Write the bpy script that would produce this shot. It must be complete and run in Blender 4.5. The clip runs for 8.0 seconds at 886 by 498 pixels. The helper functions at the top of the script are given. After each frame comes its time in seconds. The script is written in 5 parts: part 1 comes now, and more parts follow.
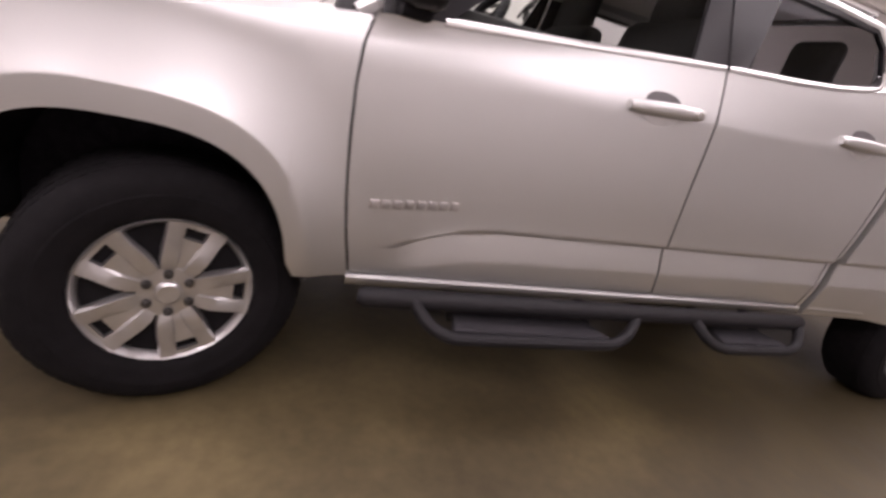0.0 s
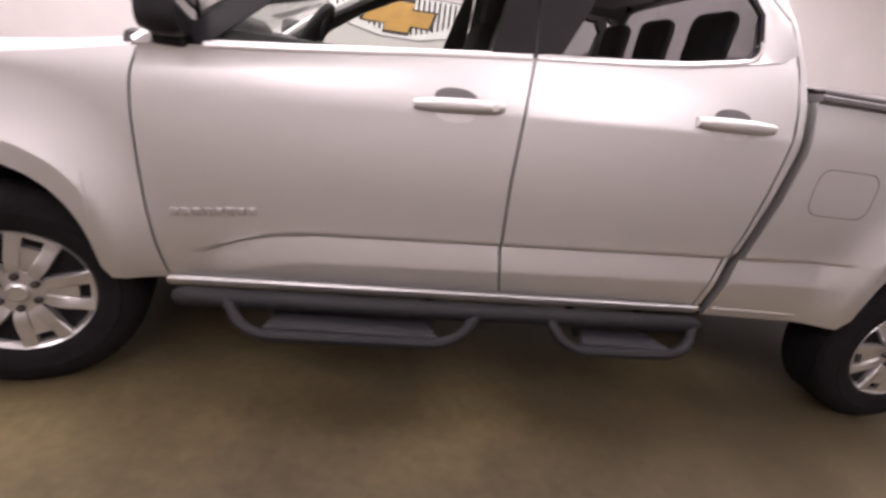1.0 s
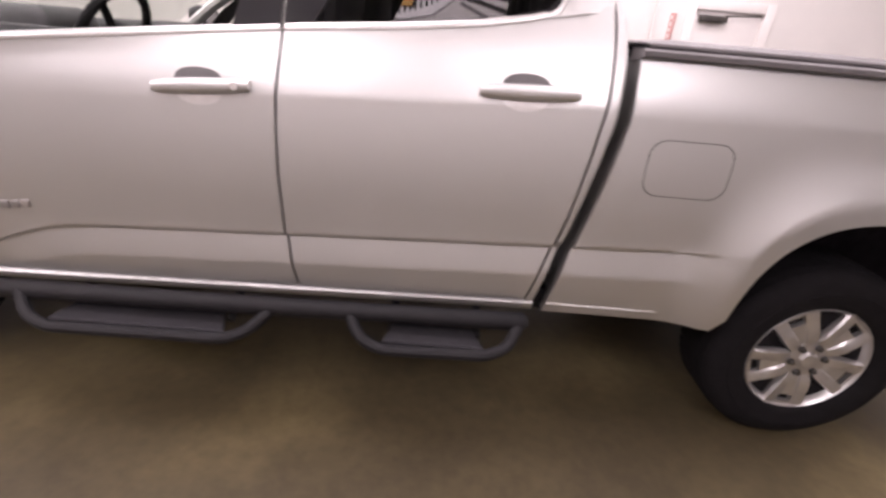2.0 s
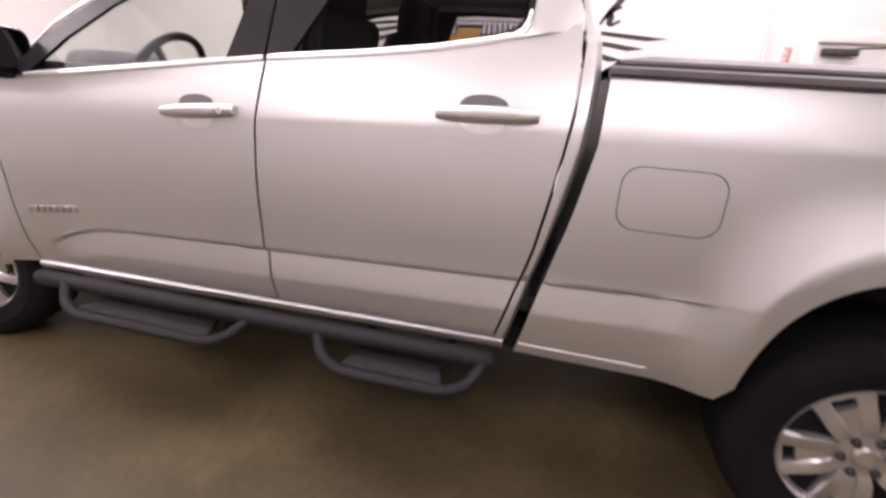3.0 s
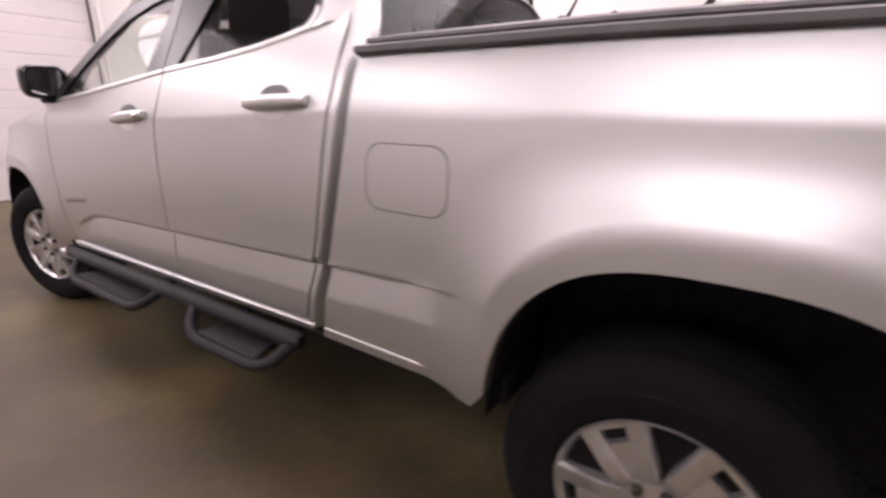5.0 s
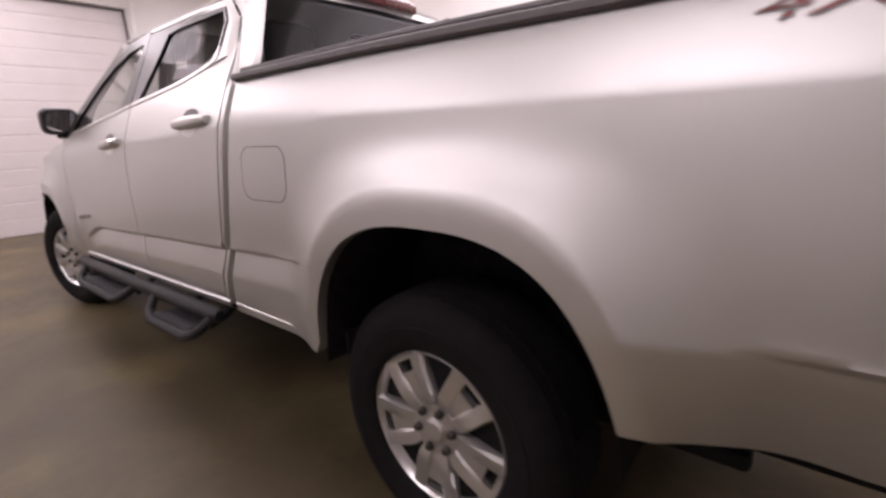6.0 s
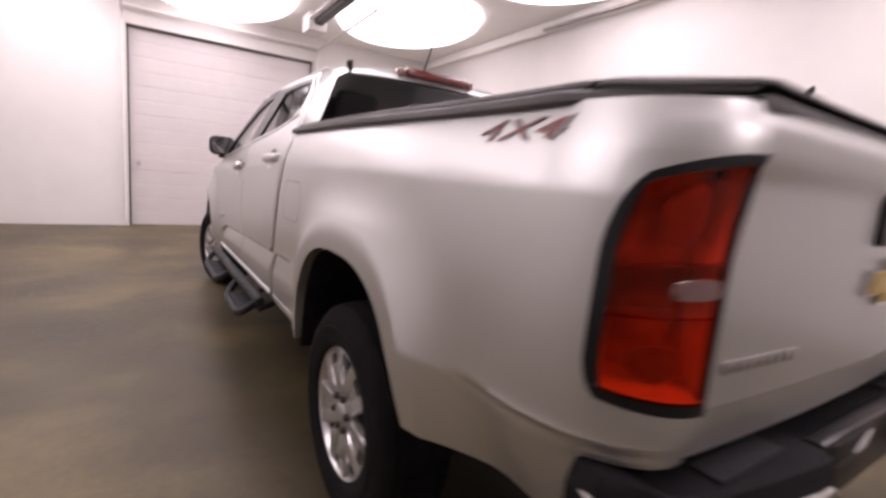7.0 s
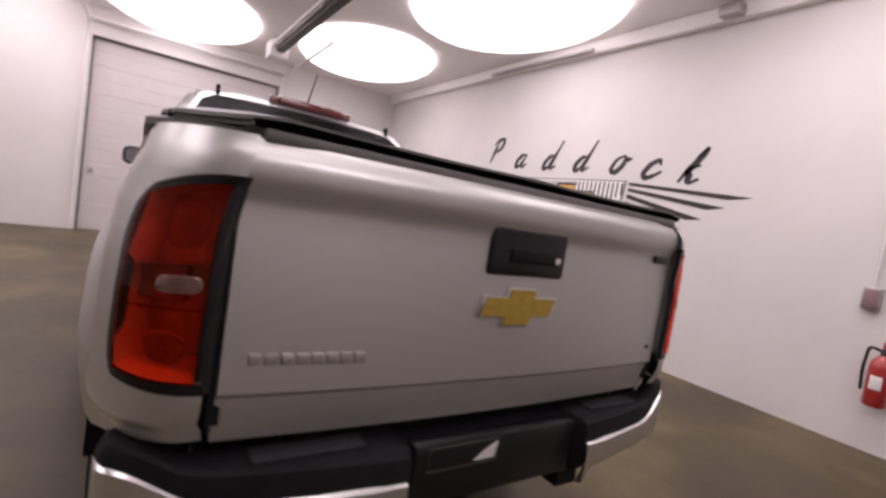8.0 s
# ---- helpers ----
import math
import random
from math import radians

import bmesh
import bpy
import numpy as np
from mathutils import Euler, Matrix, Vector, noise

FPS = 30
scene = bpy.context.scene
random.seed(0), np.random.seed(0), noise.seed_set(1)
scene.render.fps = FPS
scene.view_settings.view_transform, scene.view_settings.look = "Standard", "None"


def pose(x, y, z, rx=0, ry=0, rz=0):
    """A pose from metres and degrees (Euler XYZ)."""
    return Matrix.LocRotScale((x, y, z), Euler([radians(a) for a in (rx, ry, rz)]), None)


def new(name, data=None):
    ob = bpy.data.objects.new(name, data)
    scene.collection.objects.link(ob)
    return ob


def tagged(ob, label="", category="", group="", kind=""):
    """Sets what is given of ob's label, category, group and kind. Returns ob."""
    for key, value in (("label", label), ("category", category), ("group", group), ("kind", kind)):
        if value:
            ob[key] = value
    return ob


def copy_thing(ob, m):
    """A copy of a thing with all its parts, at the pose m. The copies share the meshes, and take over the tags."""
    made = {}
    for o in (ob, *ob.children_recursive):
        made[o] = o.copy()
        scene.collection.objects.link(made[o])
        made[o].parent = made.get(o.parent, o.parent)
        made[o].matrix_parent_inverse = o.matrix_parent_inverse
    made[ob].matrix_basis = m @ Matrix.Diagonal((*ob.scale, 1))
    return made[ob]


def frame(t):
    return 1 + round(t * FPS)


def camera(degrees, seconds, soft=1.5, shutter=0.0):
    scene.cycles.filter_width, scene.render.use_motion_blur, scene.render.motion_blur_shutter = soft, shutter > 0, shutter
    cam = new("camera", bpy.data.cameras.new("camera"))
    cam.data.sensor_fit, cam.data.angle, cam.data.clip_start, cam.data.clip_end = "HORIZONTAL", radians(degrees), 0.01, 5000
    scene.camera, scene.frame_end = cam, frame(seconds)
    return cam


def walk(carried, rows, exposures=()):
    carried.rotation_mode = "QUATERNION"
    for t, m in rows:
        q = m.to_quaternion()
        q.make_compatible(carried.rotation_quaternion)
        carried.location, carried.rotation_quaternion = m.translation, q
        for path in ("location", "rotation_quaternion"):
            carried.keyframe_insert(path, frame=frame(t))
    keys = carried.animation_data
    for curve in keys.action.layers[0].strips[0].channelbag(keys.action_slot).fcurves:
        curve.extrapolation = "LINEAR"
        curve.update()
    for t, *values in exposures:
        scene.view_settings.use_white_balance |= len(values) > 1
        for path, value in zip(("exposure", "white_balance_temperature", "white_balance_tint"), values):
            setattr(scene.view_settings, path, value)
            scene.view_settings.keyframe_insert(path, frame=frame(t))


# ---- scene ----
# ---- camera ----
PATH = [
    (0, 0.302, -1.240, 1.119, -20.31, -20.26, 14.07),
    (0.5, 0.728, -1.366, 1.152, -13.06, -17.41, 11.17),
    (1, 1.184, -1.456, 1.296, -9.16, -21.85, 8.80),
    (1.5, 1.647, -1.390, 1.327, -3.55, -21.67, 8.59),
    (1.7, 1.866, -1.372, 1.375, -2.98, -24.85, 7.07),
    (2.8, 2.568, -1.341, 1.341, 10.59, -23.20, 2.82),
    (3, 2.617, -1.264, 1.332, 14.32, -20.61, 3.55),
    (3.5, 2.788, -1.152, 1.338, 16.77, -19.85, 3.55),
    (4, 2.964, -1.155, 1.278, 26.23, -19.82, 2.62),
    (4.5, 3.291, -1.106, 1.331, 27.85, -17.89, 2.51),
    (5, 3.629, -0.859, 1.221, 34.00, -16.83, 0.72),
    (5.2, 3.749, -0.793, 1.301, 33.68, -17.28, 0.12),
    (6.3, 4.506, -0.694, 1.118, 43.69, -12.95, -1.58),
    (6.5, 4.626, -0.571, 1.129, 49.46, -15.82, 1.33),
    (6.7, 4.736, -0.534, 1.168, 50.80, -13.58, 0.17),
    (7, 4.983, -0.491, 1.199, 56.90, -8.53, 4.79),
    (7.3, 5.201, -0.376, 1.282, 55.23, -6.76, 3.21),
    (7.5, 5.301, -0.248, 1.265, 56.73, -2.78, 5.22),
    (7.7, 5.389, -0.077, 1.260, 53.50, -3.05, 7.96),
    (8, 5.521, 0.093, 1.263, 55.91, -4.37, 9.19),
]


def stance(x, y, z, yaw, pitch, roll):
    return pose(x, y, z, 90 + pitch, 0, yaw) @ pose(0, 0, 0, 0, 0, roll)


cam = camera(87.9, 8.0, soft=2.8, shutter=0.5)
walk(cam, [(r[0], stance(*r[1:])) for r in PATH],
     exposures=[(0.0, -0.1), (1.0, 0.05), (3.0, 0.12), (3.5, 0.06), (4.5, -0.05), (5.0, -0.15), (6.5, -0.42), (6.7, -0.30), (7.0, -0.36), (7.5, -0.56), (8.0, -0.72)])


# ---- world and light ----
CEIL = 3.72           # ceiling height
X0, X1 = -4.40, 9.2   # end walls
Y0, Y1 = -5.4, 4.795   # side walls
world = bpy.data.worlds.new("room_world")
world.use_nodes = True
world.node_tree.nodes["Background"].inputs[0].default_value = (0.9, 0.9, 1.0, 1)
world.node_tree.nodes["Background"].inputs[1].default_value = 0.02
scene.world = world

# last three are unseen: two added for the near side, one for the tailgate
LIGHTS = [(-2.15, 3.10), (1.20, 3.42), (4.45, 3.42), (-2.95, 0.42), (0.70, 0.42), (4.20, 0.42), (-3.05, -1.78), (0.00, -3.20), (3.50, -3.20), (7.70, 1.30)]
LAMP_WATTS = 24
for x, y in LIGHTS:
    ld = bpy.data.lights.new("ceiling_lamp", "AREA")
    ld.shape, ld.size, ld.size_y = "ELLIPSE", 2.3, 1.7
    ld.spread = radians(165)
    ld.energy, ld.color = LAMP_WATTS, (1.015, 0.893, 0.96)
    lo = new("ceiling_lamp", ld)
    lo.matrix_world = pose(x, y, CEIL - 0.245)


# ---- materials ----
def mat(name, color, rough=0.5, metal=0.0, vary=0.0, scale=8.0, bump=0.0, bscale=60.0, coat=0.0, color2=None,
        emit=0.0, spec=0.5, rvary=0.0):
    m = bpy.data.materials.new(name)
    m.use_nodes = True
    nt = m.node_tree
    b = nt.nodes["Principled BSDF"]
    b.inputs["Base Color"].default_value = (*color, 1)
    b.inputs["Roughness"].default_value = rough
    b.inputs["Metallic"].default_value = metal
    b.inputs["Specular IOR Level"].default_value = spec
    b.inputs["Coat Weight"].default_value = coat
    b.inputs["Coat Roughness"].default_value = 0.06
    if emit:
        b.inputs["Emission Color"].default_value = (*color, 1)
        b.inputs["Emission Strength"].default_value = emit
    tc = nt.nodes.new("ShaderNodeTexCoord")
    if vary or color2:
        n1 = nt.nodes.new("ShaderNodeTexNoise")
        n1.inputs["Scale"].default_value = scale
        n1.inputs["Detail"].default_value = 8
        n1.inputs["Roughness"].default_value = 0.6
        nt.links.new(tc.outputs["Object"], n1.inputs["Vector"])
        rp = nt.nodes.new("ShaderNodeValToRGB")
        lo, hi = rp.color_ramp.elements
        lo.position, hi.position = 0.3, 0.7
        lo.color = (*(color2 or [c * (1 - vary) for c in color]), 1)
        hi.color = (*[min(1, c * (1 + vary * 0.5)) for c in color], 1)
        nt.links.new(n1.outputs["Fac"], rp.inputs["Fac"])
        nt.links.new(rp.outputs["Color"], b.inputs["Base Color"])
        if rvary:
            mr = nt.nodes.new("ShaderNodeMapRange")
            mr.inputs["To Min"].default_value = rough - rvary
            mr.inputs["To Max"].default_value = rough + rvary
            nt.links.new(n1.outputs["Fac"], mr.inputs["Value"])
            nt.links.new(mr.outputs["Result"], b.inputs["Roughness"])
    if bump:
        n2 = nt.nodes.new("ShaderNodeTexNoise")
        n2.inputs["Scale"].default_value = bscale
        n2.inputs["Detail"].default_value = 5
        nt.links.new(tc.outputs["Object"], n2.inputs["Vector"])
        bp = nt.nodes.new("ShaderNodeBump")
        bp.inputs["Strength"].default_value = bump
        bp.inputs["Distance"].default_value = 0.004
        nt.links.new(n2.outputs["Fac"], bp.inputs["Height"])
        nt.links.new(bp.outputs["Normal"], b.inputs["Normal"])
    return m


def glass_mat(name, tint, gloss=1.0):
    """A thin pane: tinted see-through, with a mirror sheen by Fresnel."""
    m = bpy.data.materials.new(name)
    m.use_nodes = True
    nt = m.node_tree
    nt.nodes.remove(nt.nodes["Principled BSDF"])
    out = nt.nodes["Material Output"]
    tr = nt.nodes.new("ShaderNodeBsdfTransparent")
    tr.inputs["Color"].default_value = (*tint, 1)
    gl = nt.nodes.new("ShaderNodeBsdfGlossy")
    gl.inputs["Roughness"].default_value = 0.02
    lw = nt.nodes.new("ShaderNodeLayerWeight")
    lw.inputs["Blend"].default_value = 0.5
    pw = nt.nodes.new("ShaderNodeMath")
    pw.operation = "POWER"
    pw.inputs[1].default_value = 5.0
    nt.links.new(lw.outputs["Facing"], pw.inputs[0])
    fr = nt.nodes.new("ShaderNodeMapRange")
    fr.inputs["To Min"].default_value = 0.013
    fr.inputs["To Max"].default_value = gloss
    nt.links.new(pw.outputs[0], fr.inputs["Value"])
    mx = nt.nodes.new("ShaderNodeMixShader")
    nt.links.new(fr.outputs["Result"], mx.inputs[0])
    nt.links.new(tr.outputs[0], mx.inputs[1])
    nt.links.new(gl.outputs[0], mx.inputs[2])
    nt.links.new(mx.outputs[0], out.inputs["Surface"])
    return m


def lens_mat(name, color, dark):
    """Moulded red lamp plastic with fine fluting under a glossy skin."""
    m = mat(name, color, rough=0.18, coat=1.0, color2=dark, scale=9.0)
    nt = m.node_tree
    b = nt.nodes["Principled BSDF"]
    wv = nt.nodes.new("ShaderNodeTexWave")
    wv.inputs["Scale"].default_value = 60
    tc = nt.nodes.new("ShaderNodeTexCoord")
    nt.links.new(tc.outputs["Object"], wv.inputs["Vector"])
    bp = nt.nodes.new("ShaderNodeBump")
    bp.inputs["Strength"].default_value = 0.25
    bp.inputs["Distance"].default_value = 0.003
    nt.links.new(wv.outputs["Fac"], bp.inputs["Height"])
    nt.links.new(bp.outputs["Normal"], b.inputs["Normal"])
    return m


def paint_mat():
    """Silver metallic car paint: fine flake under a clear coat."""
    m = mat("silver_paint", (0.56, 0.555, 0.545), rough=0.42, metal=0.84, coat=0.6)
    nt = m.node_tree
    b = nt.nodes["Principled BSDF"]
    tc = nt.nodes.new("ShaderNodeTexCoord")
    fl = nt.nodes.new("ShaderNodeTexNoise")
    fl.inputs["Scale"].default_value = 900
    fl.inputs["Detail"].default_value = 2
    nt.links.new(tc.outputs["Object"], fl.inputs["Vector"])
    du = nt.nodes.new("ShaderNodeTexNoise")
    du.inputs["Scale"].default_value = 2.2
    du.inputs["Detail"].default_value = 6
    nt.links.new(tc.outputs["Object"], du.inputs["Vector"])
    mr = nt.nodes.new("ShaderNodeMapRange")
    mr.inputs["To Min"].default_value = 0.39
    mr.inputs["To Max"].default_value = 0.46
    nt.links.new(du.outputs["Fac"], mr.inputs["Value"])
    nt.links.new(mr.outputs["Result"], b.inputs["Roughness"])
    bp = nt.nodes.new("ShaderNodeBump")
    b.inputs["Coat Roughness"].default_value = 0.20
    bp.inputs["Strength"].default_value = 0.06
    bp.inputs["Distance"].default_value = 0.001
    nt.links.new(fl.outputs["Fac"], bp.inputs["Height"])
    nt.links.new(bp.outputs["Normal"], b.inputs["Normal"])
    return m


def floor_mat():
    """Sealed brown-grey concrete: broad stains, fine grain, worn gloss."""
    m = mat("sealed_concrete", (0.26, 0.21, 0.14), rough=0.42, spec=0.22)
    nt = m.node_tree
    b = nt.nodes["Principled BSDF"]
    tc = nt.nodes.new("ShaderNodeTexCoord")
    big = nt.nodes.new("ShaderNodeTexNoise")
    big.inputs["Scale"].default_value = 1.1
    big.inputs["Detail"].default_value = 7
    big.inputs["Distortion"].default_value = 0.25
    fine = nt.nodes.new("ShaderNodeTexNoise")
    fine.inputs["Scale"].default_value = 22
    fine.inputs["Detail"].default_value = 10
    for n in (big, fine):
        nt.links.new(tc.outputs["Object"], n.inputs["Vector"])
    r1 = nt.nodes.new("ShaderNodeValToRGB")
    e = r1.color_ramp.elements
    e[0].position, e[0].color = 0.30, (0.047, 0.037, 0.022, 1)
    e[1].position, e[1].color = 0.72, (0.146, 0.114, 0.057, 1)
    mid = r1.color_ramp.elements.new(0.5)
    mid.color = (0.074, 0.058, 0.031, 1)
    nt.links.new(big.outputs["Fac"], r1.inputs["Fac"])
    r2 = nt.nodes.new("ShaderNodeValToRGB")
    e = r2.color_ramp.elements
    e[0].position, e[0].color = 0.3, (0.82, 0.82, 0.82, 1)
    e[1].position, e[1].color = 0.7, (1.08, 1.08, 1.08, 1)
    nt.links.new(fine.outputs["Fac"], r2.inputs["Fac"])
    mx = nt.nodes.new("ShaderNodeMix")
    mx.data_type, mx.blend_type = "RGBA", "MULTIPLY"
    mx.inputs[0].default_value = 1.0
    nt.links.new(r1.outputs["Color"], mx.inputs[6])
    nt.links.new(r2.outputs["Color"], mx.inputs[7])
    nt.links.new(mx.outputs[2], b.inputs["Base Color"])
    mr = nt.nodes.new("ShaderNodeMapRange")
    mr.inputs["To Min"].default_value = 0.34
    mr.inputs["To Max"].default_value = 0.58
    nt.links.new(fine.outputs["Fac"], mr.inputs["Value"])
    nt.links.new(mr.outputs["Result"], b.inputs["Roughness"])
    bp = nt.nodes.new("ShaderNodeBump")
    bp.inputs["Strength"].default_value = 0.14
    bp.inputs["Distance"].default_value = 0.004
    nt.links.new(fine.outputs["Fac"], bp.inputs["Height"])
    nt.links.new(bp.outputs["Normal"], b.inputs["Normal"])
    return m


PAINT = paint_mat()
FLOOR = floor_mat()
WALL = mat("white_wall_paint", (0.67, 0.645, 0.622), rough=0.6, vary=0.05, scale=1.5, bump=0.2, bscale=120)
CEILING = mat("white_ceiling", (0.88, 0.86, 0.83), rough=0.8, vary=0.04, scale=2.0, bump=0.3, bscale=90)
DOORWHITE = mat("white_door_steel", (0.54, 0.50, 0.49), rough=0.45, vary=0.05, scale=3.0, bump=0.15, bscale=200)
SIDEDOOR = mat("white_side_door_paint", (0.68, 0.65, 0.63), rough=0.45, vary=0.05, scale=3.0, bump=0.15, bscale=200)
BLACK = mat("black_plastic", (0.012, 0.011, 0.013), rough=0.65, spec=0.13, vary=0.3, scale=12, bump=0.3, bscale=400)
LINER = mat("felt_arch_liner", (0.020, 0.017, 0.021), rough=0.95, spec=0.06, vary=0.4, scale=30, bump=0.5, bscale=300)
GLOSSBLACK = mat("gloss_black_trim", (0.010, 0.009, 0.011), rough=0.28, coat=0.1, spec=0.3, vary=0.2, scale=6)
RUBBER = mat("tyre_rubber", (0.009, 0.008, 0.009), rough=0.82, spec=0.14, vary=0.35, scale=25, bump=0.4, bscale=150)
ALLOY = mat("cast_alloy", (0.55, 0.54, 0.535), rough=0.31, metal=0.80, vary=0.10, scale=20, coat=0.5, rvary=0.05)
STEELDARK = mat("dark_steel", (0.07, 0.065, 0.06), rough=0.55, metal=0.6, vary=0.4, scale=18)
CHROME = mat("chrome", (0.80, 0.79, 0.78), rough=0.10, metal=1.0, vary=0.06, scale=10)
BRIGHT = mat("bright_trim", (0.70, 0.69, 0.68), rough=0.30, metal=0.9, vary=0.08, scale=30)
POWDER = mat("black_powder_coat", (0.012, 0.011, 0.013), rough=0.5, spec=0.28, vary=0.25, scale=40, bump=0.5, bscale=500)
TREAD = mat("rough_step_tread", (0.034, 0.032, 0.036), rough=0.75, spec=0.22, vary=0.3, scale=60, bump=1.0, bscale=300)
RAILCAP = mat("grey_rail_plastic", (0.115, 0.106, 0.108), rough=0.5, vary=0.2, scale=10, bump=0.4, bscale=350)
VINYL = mat("dark_vinyl_cover", (0.125, 0.114, 0.116), rough=0.5, vary=0.25, scale=8, bump=0.5, bscale=350)
INTERIOR = mat("dark_cabin_plastic", (0.030, 0.029, 0.031), rough=0.6, vary=0.3, scale=14, bump=0.4, bscale=250)
CLOTH = mat("charcoal_seat_cloth", (0.024, 0.023, 0.025), rough=0.9, vary=0.35, scale=40, bump=0.8, bscale=500)
SIDEGLASS = glass_mat("clear_side_glass", (0.80, 0.83, 0.80))
DARKGLASS = glass_mat("privacy_glass", (0.50, 0.50, 0.51), 0.5)
REARGLASS = glass_mat("dark_rear_glass", (0.45, 0.44, 0.45))
REDLENS = glass_mat("red_lamp_lens", (0.93, 0.19, 0.085))
REDDEEP = lens_mat("deep_red_lamp_lens", (0.13, 0.018, 0.016), (0.08, 0.010, 0.009))
REFLECTOR = mat("silvered_lamp_reflector", (0.70, 0.70, 0.70), rough=0.35, metal=0.35, vary=0.15, scale=30, bump=0.6, bscale=90)
BOWL = mat("grey_lamp_bowl", (0.25, 0.25, 0.25), rough=0.4, metal=0.4, vary=0.3, scale=30)
# tray toned greyer than the reflector, for the shade deep in the lamp
TRAY = mat("pale_lamp_tray", (0.50, 0.50, 0.50), rough=0.45, metal=0.2, vary=0.3, scale=24, bump=0.5, bscale=60)
CLEARLENS = mat("clear_reverse_lens", (0.15, 0.065, 0.055), rough=0.15, coat=1.0, vary=0.2, scale=40)
GOLD = mat("gold_emblem", (0.50, 0.34, 0.07), rough=0.35, metal=0.5, vary=0.15, scale=40)
DECALRED = mat("red_decal", (0.40, 0.10, 0.09), rough=0.4, vary=0.1, scale=20)
DECALGREY = mat("grey_decal", (0.22, 0.20, 0.20), rough=0.4, vary=0.1, scale=20)
MURALBLACK = mat("black_mural_paint", (0.035, 0.030, 0.030), rough=0.6, vary=0.3, scale=15)
MURALGREY = mat("grey_mural_paint", (0.22, 0.21, 0.21), rough=0.6, vary=0.2, scale=15)
MURALGOLD = mat("gold_mural_paint", (0.62, 0.36, 0.10), rough=0.6, vary=0.3, scale=6)
MURALWHITE = mat("white_mural_paint", (0.86, 0.85, 0.84), rough=0.6, vary=0.05, scale=6)
SIGNRED = mat("pale_red_sign", (0.56, 0.30, 0.28), rough=0.4, vary=0.1, scale=20)
EXTRED = mat("red_enamel", (0.36, 0.02, 0.02), rough=0.3, coat=0.5, vary=0.2, scale=20)
MIRROR = mat("mirror_glass", (0.30, 0.29, 0.30), rough=0.03, metal=1.0, vary=0.05, scale=5)
SWITCHBROWN = mat("brown_grey_switch_paint", (0.24, 0.155, 0.15), rough=0.5, vary=0.15, scale=30)
GALV = mat("galvanised_metal", (0.42, 0.40, 0.39), rough=0.4, metal=0.7, vary=0.2, scale=12)
DIFFUSER = mat("opal_diffuser", (1.0, 0.88, 0.945), rough=0.5, emit=2.9)


def fade_rim(m):
    """The opal dome dims towards its rim, imitating the soft glare round a lamp."""
    nt = m.node_tree
    tc = nt.nodes.new("ShaderNodeTexCoord")
    sc = nt.nodes.new("ShaderNodeVectorMath")
    sc.operation = "MULTIPLY"
    sc.inputs[1].default_value = (1 / 1.42, 1 / 1.08, 0)
    ln = nt.nodes.new("ShaderNodeVectorMath")
    ln.operation = "LENGTH"
    mr = nt.nodes.new("ShaderNodeMapRange")
    mr.interpolation_type = "SMOOTHSTEP"
    mr.inputs["From Min"].default_value = 0.35
    mr.inputs["From Max"].default_value = 1.0
    mr.inputs["To Min"].default_value = 5.2
    mr.inputs["To Max"].default_value = 4.2
    nt.links.new(tc.outputs["Object"], sc.inputs[0])
    nt.links.new(sc.outputs["Vector"], ln.inputs[0])
    nt.links.new(ln.outputs["Value"], mr.inputs["Value"])
    nt.links.new(mr.outputs["Result"], nt.nodes["Principled BSDF"].inputs["Emission Strength"])


fade_rim(DIFFUSER)
WHITEPLASTIC = mat("white_plastic", (0.72, 0.70, 0.68), rough=0.4, vary=0.05, scale=12)


# ---- mesh helpers ----
def smooth(a, b, v):
    t = min(1.0, max(0.0, (v - a) / (b - a)))
    return t * t * (3 - 2 * t)


def finish(name, bm, material, sharp=35.0, recalc=True):
    if recalc:
        bmesh.ops.recalc_face_normals(bm, faces=bm.faces)
    me = bpy.data.meshes.new(name)
    bm.to_mesh(me)
    bm.free()
    me.materials.append(material)
    me.shade_smooth()
    me.set_sharp_from_angle(angle=radians(sharp))
    return me


def part(name, bm, material, parent, label="", sharp=35.0, recalc=True):
    ob = new(name, finish(name, bm, material, sharp, recalc))
    root = parent
    shift = Vector((0, 0, 0))
    while root is not None:
        shift -= root.location
        root = root.parent
    ob.data.transform(Matrix.Translation(shift))
    ob.parent = parent
    if label:
        tagged(ob, label=label)
    return ob


def box(bm, x0, x1, y0, y1, z0, z1, bevel=0.0, seg=2):
    r = bmesh.ops.create_cube(bm, size=1.0)
    bmesh.ops.scale(bm, vec=(x1 - x0, y1 - y0, z1 - z0), verts=r["verts"])
    bmesh.ops.translate(bm, vec=((x0 + x1) / 2, (y0 + y1) / 2, (z0 + z1) / 2), verts=r["verts"])
    if bevel:
        es = list({e for v in r["verts"] for e in v.link_edges})
        bmesh.ops.bevel(bm, geom=es, offset=bevel, segments=seg, profile=0.5, affect="EDGES")
    return bm


def boxbm(*a, **k):
    return box(bmesh.new(), *a, **k)


